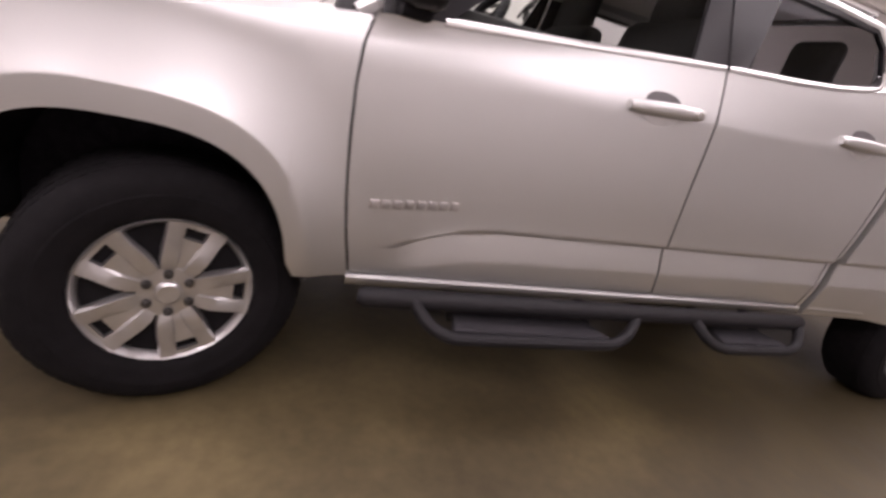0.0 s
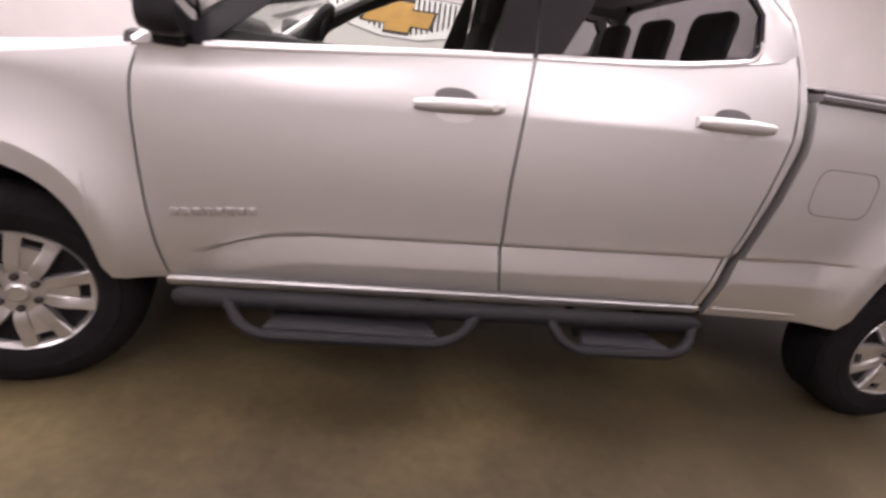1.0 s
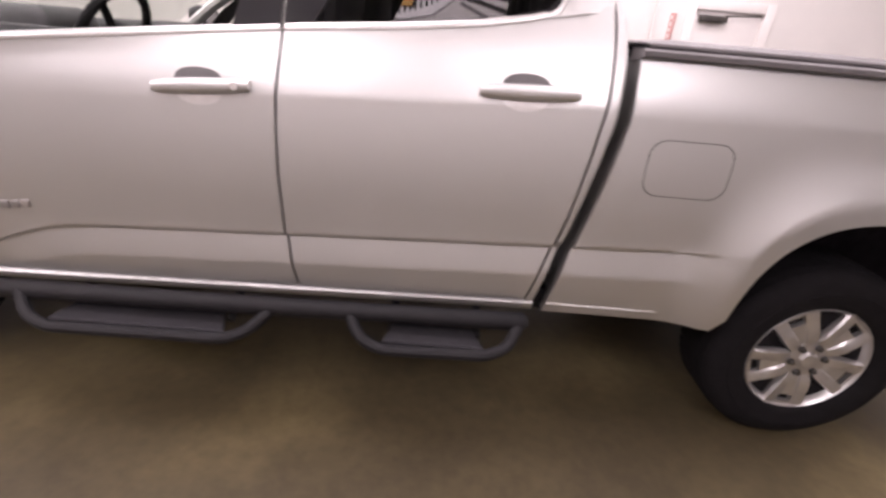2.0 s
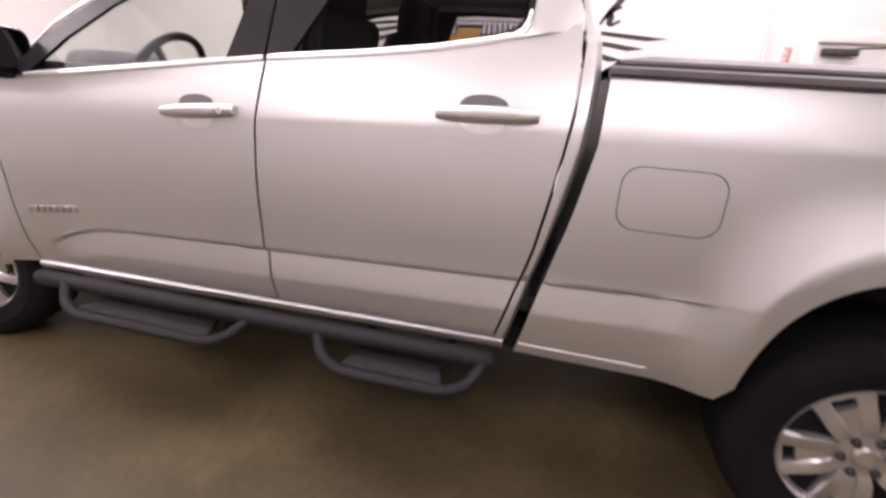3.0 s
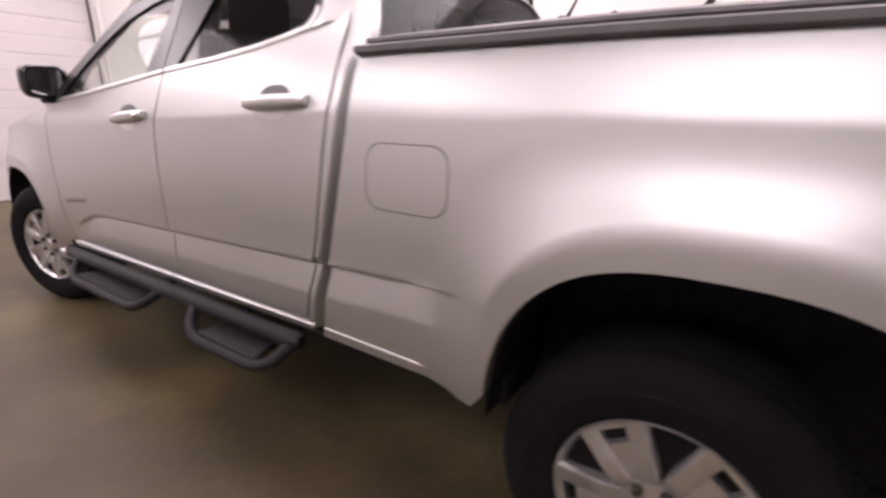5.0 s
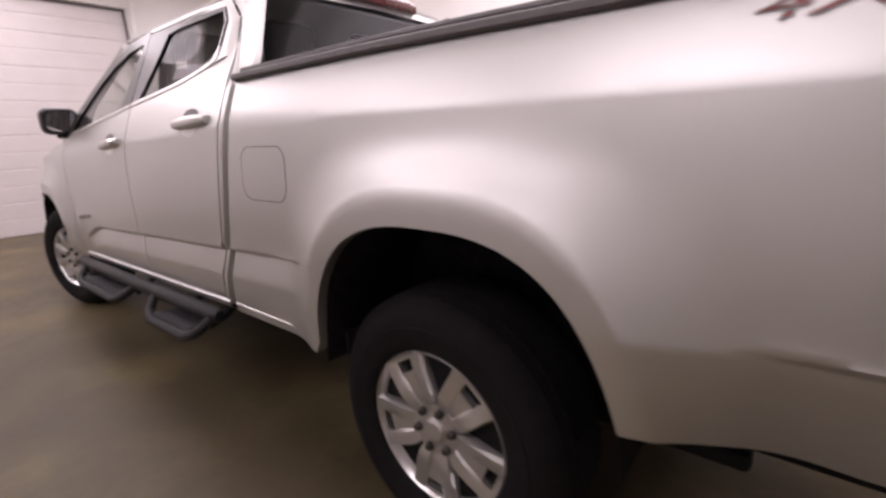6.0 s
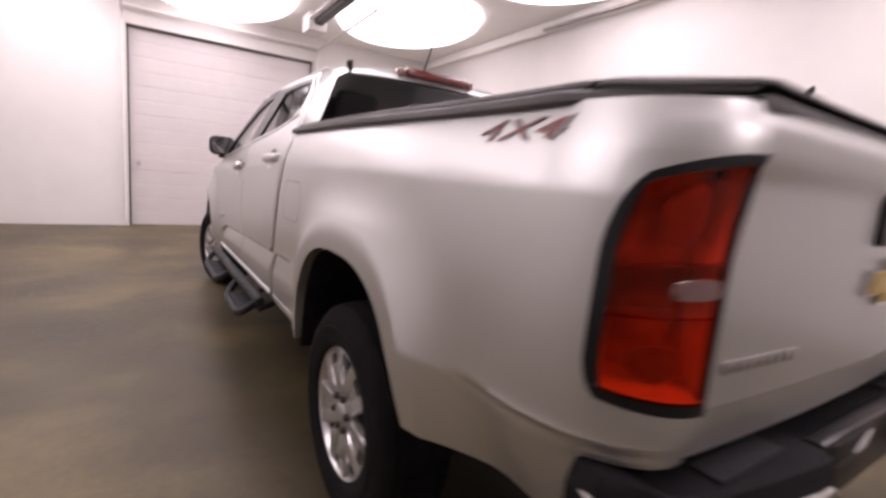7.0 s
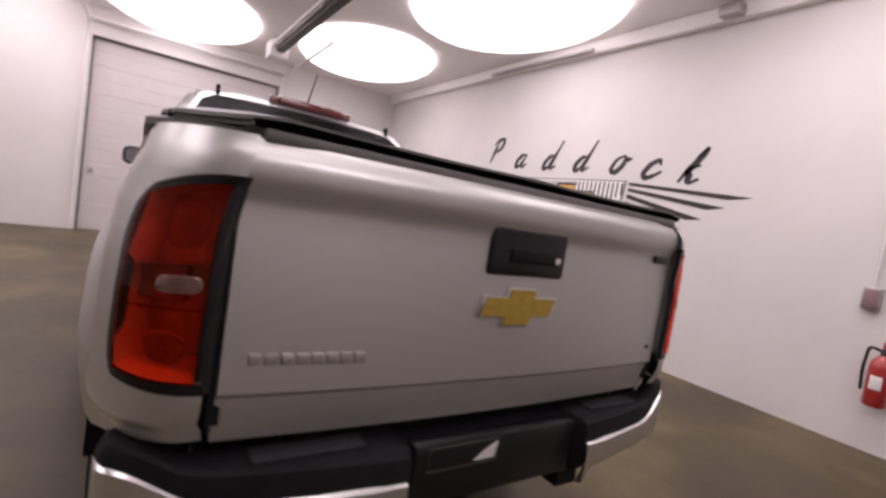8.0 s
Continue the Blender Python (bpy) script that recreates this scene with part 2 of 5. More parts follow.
def tube(bm, pts, r, seg=10, caps=True):
    """A round tube along a line of points."""
    pts = [Vector(p) for p in pts]
    rings = []
    up = Vector((0.13, 0.31, 0.94)).normalized()
    for i, p in enumerate(pts):
        d = (pts[min(i + 1, len(pts) - 1)] - pts[max(i - 1, 0)]).normalized()
        a = d.cross(up)
        if a.length < 1e-3:
            a = d.cross(Vector((1, 0, 0)))
        a.normalize()
        b = a.cross(d)
        rr = r[i] if isinstance(r, (list, tuple)) else r
        rings.append([bm.verts.new(p + (a * math.cos(k * 2 * math.pi / seg) + b * math.sin(k * 2 * math.pi / seg)) * rr)
                      for k in range(seg)])
    for A, B in zip(rings, rings[1:]):
        for k in range(seg):
            bm.faces.new((A[k], A[(k + 1) % seg], B[(k + 1) % seg], B[k]))
    if caps:
        bm.faces.new(rings[0])
        bm.faces.new(rings[-1])
    return bm


def rounded(pts, r=0.06, n=5):
    """A polyline with its corners rounded."""
    pts = [Vector(p) for p in pts]
    out = [pts[0]]
    for a, b, c in zip(pts, pts[1:], pts[2:]):
        d1, d2 = (a - b), (c - b)
        k = min(r, d1.length * 0.45, d2.length * 0.45)
        p, q = b + d1.normalized() * k, b + d2.normalized() * k
        for i in range(n + 1):
            t = i / n
            out.append(p * (1 - t) ** 2 + b * 2 * t * (1 - t) + q * t * t)
    out.append(pts[-1])
    return out


def revolve(bm, prof, seg=48, axis="y", centre=(0, 0, 0), closed=False):
    """Turn a profile of (radius, along) about an axis."""
    rings = []
    for r, h in prof:
        ring = []
        for k in range(seg):
            a = 2 * math.pi * k / seg
            c, s = r * math.cos(a), r * math.sin(a)
            v = {"y": (c, h, s), "z": (c, s, h), "x": (h, c, s)}[axis]
            ring.append(bm.verts.new(Vector(v) + Vector(centre)))
        rings.append(ring)
    pairs = list(zip(rings, rings[1:])) + ([(rings[-1], rings[0])] if closed else [])
    for A, B in pairs:
        for k in range(seg):
            bm.faces.new((A[k], A[(k + 1) % seg], B[(k + 1) % seg], B[k]))
    if not closed:
        for ring in (rings[0], rings[-1]):
            bm.faces.new(ring)
    return bm


def sheet(bm, rows, closed=False):
    """A skin over rows of points."""
    vs = [[bm.verts.new(p) for p in row] for row in rows]
    for A, B in zip(vs, vs[1:]):
        for k in range(len(A) - 1):
            bm.faces.new((A[k], A[k + 1], B[k + 1], B[k]))
    return vs


def flange(bm, grid, vec, lip=0.003):
    """Fold the rim of a sheet inwards along vec, with a small rolled edge."""
    rim = list(grid[0]) + [r[-1] for r in grid[1:]] + list(reversed(grid[-1][:-1])) + [r[0] for r in reversed(grid[1:-1])]
    vec = Vector(vec)
    mid = [bm.verts.new(v.co + vec.normalized() * lip) for v in rim]
    deep = [bm.verts.new(v.co + vec) for v in rim]
    n = len(rim)
    for a, b in ((rim, mid), (mid, deep)):
        for k in range(n):
            bm.faces.new((a[k], a[(k + 1) % n], b[(k + 1) % n], b[k]))


def prism(bm, outline, d0, d1, plane="xz"):
    """An outline in a plane, given depth along the third axis."""
    def at(p, d):
        return {"xz": (p[0], d, p[1]), "yz": (d, p[0], p[1]), "xy": (p[0], p[1], d)}[plane]
    a = [bm.verts.new(at(p, d0)) for p in outline]
    b = [bm.verts.new(at(p, d1)) for p in outline]
    bm.faces.new(a)
    bm.faces.new(list(reversed(b)))
    n = len(a)
    for k in range(n):
        bm.faces.new((a[k], a[(k + 1) % n], b[(k + 1) % n], b[k]))
    return bm


def tagged_at(name, label, category, loc, group, kind):
    ob = new(name)
    ob.location = loc
    ob.empty_display_size = 0.2
    return tagged(ob, label, category, group, kind)


def solid(name, bm, material, label, category, group="", kind="", sharp=35.0):
    """A thing that is one mesh, with its origin at its base."""
    me = finish(name, bm, material, sharp)
    co = np.array([v.co[:] for v in me.vertices])
    base = Vector(((co[:, 0].min() + co[:, 0].max()) / 2, (co[:, 1].min() + co[:, 1].max()) / 2, co[:, 2].min()))
    me.transform(Matrix.Translation(-base))
    ob = new(name, me)
    ob.location = base
    return tagged(ob, label, category, group, kind)


# ---- the room ----
tagged(solid("floor", boxbm(X0 - 0.3, X1 + 0.3, Y0 - 0.3, Y1 + 0.3, -0.2, 0.0), FLOOR,
             "sealed brown-grey concrete floor with blotchy stains", "floor"), kind="structure")
tagged(solid("ceiling", boxbm(X0 - 0.3, X1 + 0.3, Y0 - 0.3, Y1 + 0.3, CEIL, CEIL + 0.2), CEILING,
             "white painted ceiling above the bay", "ceiling"), kind="structure")

GD = (-0.75, 2.25, 3.255)   # overhead door: from, to, height
bm = bmesh.new()
box(bm, X0 - 0.25, X0, Y0 - 0.25, GD[0], 0, CEIL)
box(bm, X0 - 0.25, X0, GD[1], Y1 + 0.25, 0, CEIL)
box(bm, X0 - 0.25, X0, GD[0], GD[1], GD[2], CEIL)
solid("wall_west", bm, WALL, "white painted end wall around the overhead door", "wall", kind="structure")
PD = (4.89, 5.79, 1.93)    # side door
bm = bmesh.new()
box(bm, X0, PD[0], Y1, Y1 + 0.25, 0, CEIL)
box(bm, PD[1], X1, Y1, Y1 + 0.25, 0, CEIL)
box(bm, PD[0], PD[1], Y1, Y1 + 0.25, PD[2], CEIL)
solid("wall_north", bm, WALL, "white painted side wall with a black mural", "wall", kind="structure")
# both walls are unseen; the south one's distance is tuned for its bounce
solid("wall_south", boxbm(X0, X1, Y0 - 0.25, Y0, 0, CEIL), WALL, "unseen plain white side wall, placed for its bounce light", "wall", kind="structure")
solid("wall_east", boxbm(X1, X1 + 0.25, Y0 - 0.25, Y1 + 0.25, 0, CEIL), WALL, "unseen plain white end wall", "wall", kind="structure")
# shallow beam where the side wall meets the ceiling
bm = bmesh.new()
box(bm, X0 + 0.01, X1 - 0.01, Y1 - 0.10, Y1 - 0.002, CEIL - 0.16, CEIL - 0.002, bevel=0.01)
solid("trim", bm, CEILING, "white boxed beam along the wall top", "trim", kind="structure")
# overhead door of ribbed panels
door = tagged_at("door_1", "closed white sectional overhead door with ribbed panels", "overhead door", (X0, (GD[0] + GD[1]) / 2, 0), "", "structure")
n = 7
ph = GD[2] / n
for i in range(n):
    bm = bmesh.new()
    z0 = i * ph
    prof = [(-0.16, 0.001), (-0.115, 0.001), (-0.110, 0.010), (-0.110, ph * 0.48), (-0.115, ph * 0.50), (-0.110, ph * 0.52),
            (-0.110, ph - 0.010), (-0.115, ph - 0.001), (-0.16, ph - 0.001)]
    a = [bm.verts.new((X0 + d, GD[0] + 0.004, z0 + h)) for d, h in prof]
    b = [bm.verts.new((X0 + d, GD[1] - 0.004, z0 + h)) for d, h in prof]
    bm.faces.new(a)
    bm.faces.new(list(reversed(b)))
    for k in range(len(a)):
        j = (k + 1) % len(a)
        bm.faces.new((a[k], a[j], b[j], b[k]))
    part("panel", bm, DOORWHITE, door, sharp=20)
part("latch", revolve(bmesh.new(), [(0.0, 0.012), (0.035, 0.012), (0.035, -0.01), (0.0, -0.02)], 16, "x", (X0 - 0.095, GD[0] + 0.14, 1.05)), GALV, door, "round grey lock")
# grey strips draw the shadow line between the door and its opening
for y0, y1 in ((GD[0], GD[0] + 0.03), (GD[1] - 0.03, GD[1])):
    part("edge_gap_strip", boxbm(X0 - 0.105, X0 - 0.075, y0 + 0.002, y1 - 0.002, 0.002, GD[2] - 0.035, bevel=0.003), RAILCAP, door, "grey strip drawn for the shadow gap at the door edge")
part("edge_gap_strip", boxbm(X0 - 0.105, X0 - 0.075, GD[0] + 0.002, GD[1] - 0.002, GD[2] - 0.033, GD[2] - 0.002, bevel=0.003), RAILCAP, door, "grey strip drawn for the shadow gap at the door edge")

# door tracks and the opener rail under the ceiling
# tracks and shaft are coloured white for the glare that washes them out
for y in (GD[0] - 0.05, GD[1] + 0.05):
    bm = bmesh.new()
    tube(bm, rounded([(X0 + 0.07, y, 0.1), (X0 + 0.07, y, GD[2] + 0.20), (X0 + 2.9, y, GD[2] + 0.26)], 0.3, 8), 0.022, 8)
    tube(bm, [(X0 + 2.8, y, GD[2] + 0.26), (X0 + 2.8, y, CEIL)], 0.012, 6)
    tube(bm, [(X0 + 1.5, y, GD[2] + 0.235), (X0 + 1.5, y, CEIL)], 0.012, 6)
    solid("door_track", bm, WHITEPLASTIC, "curved overhead door track, whitened for the glare on it", "door track", "door tracks")
bm = bmesh.new()
tube(bm, [(X0 + 0.10, GD[0] - 0.1, GD[2] + 0.24), (X0 + 0.10, GD[1] + 0.1, GD[2] + 0.24)], 0.025, 10)
solid("torsion_bar", bm, WHITEPLASTIC, "spring shaft above the overhead door, whitened for the glare on it", "door shaft")
opener = tagged_at("door_opener", "dark overhead door opener hung from the ceiling", "door opener", (-1.4, 1.85, 3.4), "", "")
part("rail", boxbm(-3.05, 1.3, 1.78, 1.90, 3.47, 3.57, bevel=0.01), STEELDARK, opener, "long dark steel rail")
part("motor_box", boxbm(-3.15, -2.75, 1.68, 1.98, 3.38, 3.66, bevel=0.03), WHITEPLASTIC, opener, "pale motor box")
part("chain_tube", tube(bmesh.new(), [(-3.0, 1.72, 3.56), (1.3, 1.72, 3.56)], 0.028, 10), BRIGHT, opener, "bright steel tube")
for hx in (-2.6, -0.6, 1.1):
    part("hanger", boxbm(hx, hx + 0.03, 1.82, 1.86, 3.57, CEIL - 0.001), GALV, opener)

# ceiling lights; each dome is widened to take in the glare round its lamp
first = None
for x, y in LIGHTS:
    if first is None:
        lamp = tagged_at("ceiling_light", "oval white ceiling light drawn as wide as its glare, switched on", "ceiling light", (x, y, CEIL - 0.22), "ceiling lights", "")
        bm = bmesh.new()
        rows = []
        for i in range(7):
            a = math.pi / 2 * i / 6
            s, h = math.cos(a) ** 0.6, -0.03 - 0.19 * math.sin(a)
            rows.append([(x + 1.42 * max(s, 0.02) * math.cos(k * math.pi / 20), y + 1.08 * max(s, 0.02) * math.sin(k * math.pi / 20), CEIL + h) for k in range(41)])
        sheet(bm, rows)
        bmesh.ops.remove_doubles(bm, verts=bm.verts, dist=0.0005)
        part("diffuser", bm, DIFFUSER, lamp, "glowing opal diffuser, widened to the lamp's glare")
        bm = bmesh.new()
        prism(bm, [(x + 1.28 * math.cos(k * math.pi / 20), y + 0.96 * math.sin(k * math.pi / 20)) for k in range(40)], CEIL - 0.045, CEIL - 0.002, "xy")
        part("frame", bm, WHITEPLASTIC, lamp)
        first = lamp
    else:
        copy_thing(first, pose(x, y, CEIL - 0.22))

# side door with closer
pdoor = tagged_at("door_2", "closed white steel side door with a dark closer", "door", ((PD[0] + PD[1]) / 2, Y1, 0), "", "structure")
part("leaf", boxbm(PD[0] + 0.05, PD[1] - 0.05, Y1 + 0.02, Y1 + 0.065, 0.012, PD[2] - 0.05, bevel=0.003), SIDEDOOR, pdoor)
bm = bmesh.new()
box(bm, PD[0] - 0.06, PD[0] + 0.047, Y1 - 0.022, Y1 + 0.10, 0, PD[2] + 0.06, bevel=0.004)
box(bm, PD[1] - 0.047, PD[1] + 0.06, Y1 - 0.022, Y1 + 0.10, 0, PD[2] + 0.06, bevel=0.004)
box(bm, PD[0] + 0.047, PD[1] - 0.047, Y1 - 0.022, Y1 + 0.10, PD[2] - 0.047, PD[2] + 0.06, bevel=0.004)
part("frame", bm, SIDEDOOR, pdoor)
part("closer", boxbm(PD[0] + 0.10, PD[0] + 0.42, Y1 - 0.06, Y1 + 0.018, PD[2] - 0.17, PD[2] - 0.10, bevel=0.012), STEELDARK, pdoor, "dark door closer")
part("closer_arm", tube(bmesh.new(), [(PD[0] + 0.38, Y1 - 0.05, PD[2] - 0.10), (PD[0] + 0.62, Y1 - 0.12, PD[2] - 0.085), (PD[0] + 0.80, Y1 - 0.03, PD[2] - 0.07)], 0.011, 8), STEELDARK, pdoor)
part("door_knob", revolve(bmesh.new(), [(0.0, -0.07), (0.022, -0.07), (0.03, -0.05), (0.022, -0.03), (0.012, -0.02), (0.012, 0.02), (0, 0.02)], 16, "y", (PD[1] - 0.13, Y1, 0.98)), GALV, pdoor)

# conduit with switch box
sw = tagged_at("switch_box", "grey wall switch box with a conduit rising from it", "switch", (4.46, Y1, 1.07), "", "")
part("housing", boxbm(4.41, 4.52, Y1 - 0.055, Y1 - 0.001, 1.06, 1.23, bevel=0.006), GALV, sw)
part("plate", boxbm(4.42, 4.51, Y1 - 0.061, Y1 - 0.0552, 1.075, 1.215, bevel=0.002), SWITCHBROWN, sw, "brown-grey switch plate")
part("conduit", tube(bmesh.new(), [(4.465, Y1 - 0.025, 1.225), (4.465, Y1 - 0.025, CEIL - 0.165)], 0.012, 8), WHITEPLASTIC, sw, "white painted conduit")

# fire extinguisher and its sign
ext = tagged_at("fire_extinguisher", "red fire extinguisher hung on the white wall", "fire extinguisher", (4.62, Y1, 0.36), "", "")
ex, ey = 4.62, Y1 - 0.10
part("cylinder", revolve(bmesh.new(), [(0.0, 0.37), (0.06, 0.37), (0.07, 0.385), (0.07, 0.66), (0.062, 0.70), (0.035, 0.735), (0.022, 0.75), (0, 0.75)], 24, "z", (ex, ey, 0)), EXTRED, ext)
part("label_plate", boxbm(ex - 0.035, ex + 0.035, ey - 0.074, ey - 0.060, 0.50, 0.60, bevel=0.003), WHITEPLASTIC, ext, "white label")
part("valve", revolve(bmesh.new(), [(0, 0.745), (0.024, 0.745), (0.024, 0.79), (0.014, 0.80), (0, 0.80)], 16, "z", (ex, ey, 0)), STEELDARK, ext)
bm = boxbm(ex - 0.015, ex + 0.10, ey - 0.014, ey + 0.014, 0.80, 0.815, bevel=0.004)
box(bm, ex - 0.015, ex + 0.11, ey - 0.014, ey + 0.014, 0.835, 0.85, bevel=0.004)
box(bm, ex - 0.015, ex + 0.005, ey - 0.012, ey + 0.012, 0.79, 0.85, bevel=0.003)
part("handle", bm, EXTRED, ext)
part("hose",
     tube(bmesh.new(), rounded([(ex - 0.01, ey, 0.78), (ex - 0.09, ey, 0.80), (ex - 0.10, ey - 0.01, 0.62), (ex - 0.085, ey - 0.02, 0.47)], 0.05, 6), 0.011, 8), BLACK, ext)
part("bracket", boxbm(ex - 0.03, ex + 0.03, ey + 0.06, Y1 - 0.001, 0.42, 0.74, bevel=0.003), STEELDARK, ext)
sg = tagged_at("wall_sign", "narrow red and white folded wall sign above the extinguisher", "sign", (4.69, Y1, 1.50), "", "")
bm = bmesh.new()
prism(bm, [(4.655, Y1 - 0.002), (4.69, Y1 - 0.045), (4.725, Y1 - 0.002)], 1.50, 1.82, "xy")
part("panel", bm, SIGNRED, sg)
for i in range(4):
    part("character_bar", boxbm(4.660, 4.672, Y1 - 0.034, Y1 - 0.012, 1.55 + i * 0.066, 1.595 + i * 0.066), WHITEPLASTIC, sg)

# small grey box and cable tray high on the side wall
bm = boxbm(2.95, 3.15, Y1 - 0.24, Y1 - 0.102, CEIL - 0.16, CEIL - 0.05, bevel=0.015)
solid("junction_box", bm, GALV, "small grey junction box under the ceiling", "junction box")
bm = bmesh.new()
tube(bm, [(-0.6, Y1 - 0.14, CEIL - 0.13), (1.4, Y1 - 0.14, CEIL - 0.13)], 0.026, 8)
solid("conduit", bm, GALV, "grey conduit along the wall top", "conduit")

# ---- mural on the side wall: script strokes, grille, gold emblem and speed lines ----
mural = tagged_at("wall_mural", "black and gold painted mural with speed lines on the white wall", "mural", (1.2, Y1, 1.5), "", "")


def stroke(pts, w, y):
    """A flat brush stroke with tapered ends."""
    bm = bmesh.new()
    pts = [Vector((p[0], 0, p[1])) for p in rounded([(a, b, 0) for a, b in pts], 0.2, 6)]
    left, right = [], []
    n = len(pts) - 1
    for i, p in enumerate(pts):
        d = (pts[min(i + 1, n)] - pts[max(i - 1, 0)]).normalized()
        k = w * (0.25 + 0.75 * math.sin(math.pi * (0.08 + 0.84 * i / n)))
        nrm = Vector((-d.z, 0, d.x)) * k * 0.5
        left.append((p + nrm)[:])
        right.append((p - nrm)[:])
    rows = [[(a[0], y, a[2]) for a in left], [(a[0], y, a[2]) for a in right]]
    sheet(bm, rows)
    r = bmesh.ops.extrude_face_region(bm, geom=list(bm.faces))
    bmesh.ops.translate(bm, vec=(0, 0.002, 0), verts=[v for v in r["geom"] if isinstance(v, bmesh.types.BMVert)])
    return bm


YM = Y1 - 0.004
# brush lettering: each letter is a few tapered strokes in a slanted unit square
BOWL_STROKE = [(0.52, 0.46), (0.26, 0.52), (0.02, 0.26), (0.10, 0.0), (0.34, 0.04), (0.50, 0.36)]
LETTERS = {
    "P": ([(0.22, 0.98), (0.16, 0.5), (0.14, 0.0)], [(-0.08, 0.78), (0.10, 1.0), (0.55, 1.04), (0.66, 0.74), (0.44, 0.50), (0.14, 0.50)]),
    "a": (BOWL_STROKE, [(0.56, 0.52), (0.46, 0.14), (0.56, 0.0), (0.80, 0.14)]),
    "d": (BOWL_STROKE, [(0.62, 1.05), (0.54, 0.55), (0.46, 0.14), (0.56, 0.0), (0.80, 0.14)]),
    "o": ([(0.34, 0.52), (0.06, 0.40), (0.02, 0.06), (0.30, -0.02), (0.52, 0.22), (0.46, 0.48), (0.30, 0.52)], [(0.46, 0.46), (0.60, 0.40), (0.74, 0.44)]),
    "c": ([(0.56, 0.38), (0.46, 0.54), (0.14, 0.42), (0.04, 0.12), (0.20, -0.02), (0.50, 0.06), (0.72, 0.20)],),
    "k": ([(0.30, 0.70), (0.50, 1.02), (0.44, 0.72), (0.20, 0.3), (0.12, 0.0)], [(0.58, 0.50), (0.36, 0.44), (0.20, 0.24), (0.40, 0.24), (0.42, 0.04), (0.56, 0.0), (0.78, 0.12)]),
}
for ch, bx, zb, hh in (("P", -0.51, 2.19, 0.37), ("a", 0.13, 2.13, 0.37), ("d", 0.71, 2.105, 0.37), ("d", 1.28, 2.085, 0.37),
                       ("o", 1.855, 2.075, 0.38), ("c", 2.29, 2.02, 0.38), ("k", 2.71, 1.98, 0.37)):
    for line in LETTERS[ch]:
        part("letter_stroke", stroke([(bx + (u * 0.80 + v * 0.42) * hh, zb + v * hh) for u, v in line], 0.066, YM), MURALBLACK, mural)
MC = 1.24
DZ = -0.098


def wedge(pts, material, name="speed_line", y=YM, label=""):
    part(name, prism(bmesh.new(), [(a, b + DZ) for a, b in pts], y, y + 0.002, "xz"), material, mural, label)


for s in (1, -1):
    wedge([(MC + s * 0.93, 2.06), (MC + s * 2.265, 1.955), (MC + s * 2.04, 1.925), (MC + s * 0.93, 2.025)], MURALBLACK)
    wedge([(MC + s * 0.93, 1.995), (MC + s * 2.03, 1.845), (MC + s * 1.86, 1.815), (MC + s * 0.93, 1.955)], MURALBLACK)
    wedge([(MC + s * 0.93, 1.925), (MC + s * 1.83, 1.715), (MC + s * 1.67, 1.695), (MC + s * 0.93, 1.875)], MURALBLACK)
    wedge([(MC + s * 0.93, 1.845), (MC + s * 1.52, 1.61), (MC + s * 1.40, 1.60), (MC + s * 0.93, 1.80)], MURALGREY)
# grille shield
shield = [(MC - 0.90, 2.08), (MC + 0.90, 2.08), (MC + 0.88, 1.86), (MC + 0.62, 1.66), (MC + 0.25, 1.58), (MC - 0.25, 1.58), (MC - 0.62, 1.66), (MC - 0.88, 1.86)]
wedge(shield, MURALGREY, "shield", YM + 0.001, "grey grille shield")
wedge([(MC + (a - MC) * 0.965, 1.84 + (b - 1.84) * 0.93) for a, b in shield], MURALWHITE, "shield_field", YM - 0.0015)
for i in range(27):
    bx = MC - 0.83 + i * 0.064
    zlow = 1.60 + 0.30 * (abs(bx + 0.012 - MC) / 0.90) ** 1.6
    wedge([(bx, zlow + 0.03), (bx + 0.026, zlow + 0.03), (bx + 0.026, 2.05), (bx, 2.05)], MURALBLACK, "grille_bar", YM - 0.003)


def emblem(cx, cz, w, h):
    """A plain slanted cross shape."""
    pts = [(-0.5, -0.26), (-0.18, -0.26), (-0.20, -0.5), (0.14, -0.5), (0.17, -0.26), (0.43, -0.26), (0.5, 0.26), (0.18, 0.26), (0.20, 0.5), (-0.14, 0.5), (-0.17, 0.26), (-0.43, 0.26)]
    return [(cx + a * w, cz + b * h) for a, b in pts]


wedge(emblem(MC - 0.02, 1.83, 0.94, 0.40), MURALBLACK, "emblem_edge", YM - 0.0045)
wedge(emblem(MC - 0.02, 1.83, 0.86, 0.33), MURALGOLD, "emblem_face", YM - 0.006, "gold emblem")


# ---- the pickup truck: x runs from the front axle to the tail, y from its near side ----
WB, YC, HUBZ, RT = 3.569, 0.943, 0.375, 0.378
truck = tagged_at("pickup_truck", "silver four-door pickup truck parked on the concrete floor", "pickup truck", (1.9, YC, 0), "", "")

ZT = np.arange(0.30, 1.60, 0.004)
PROF = np.interp(ZT, [0.30, 0.46, 0.50, 0.55, 0.65, 0.75, 0.90, 1.02, 1.12, 1.20, 1.28, 1.36, 1.46, 1.60],
                 [0.13, 0.075, 0.062, 0.053, 0.045, 0.043, 0.042, 0.045, 0.051, 0.059, 0.070, 0.084, 0.119, 0.169])
KER = np.exp(-0.5 * (np.arange(-20, 21) * 0.004 / 0.022) ** 2)
PROF = np.convolve(np.pad(PROF, 20, mode="reflect", reflect_type="odd"), KER / KER.sum(), mode="valid")

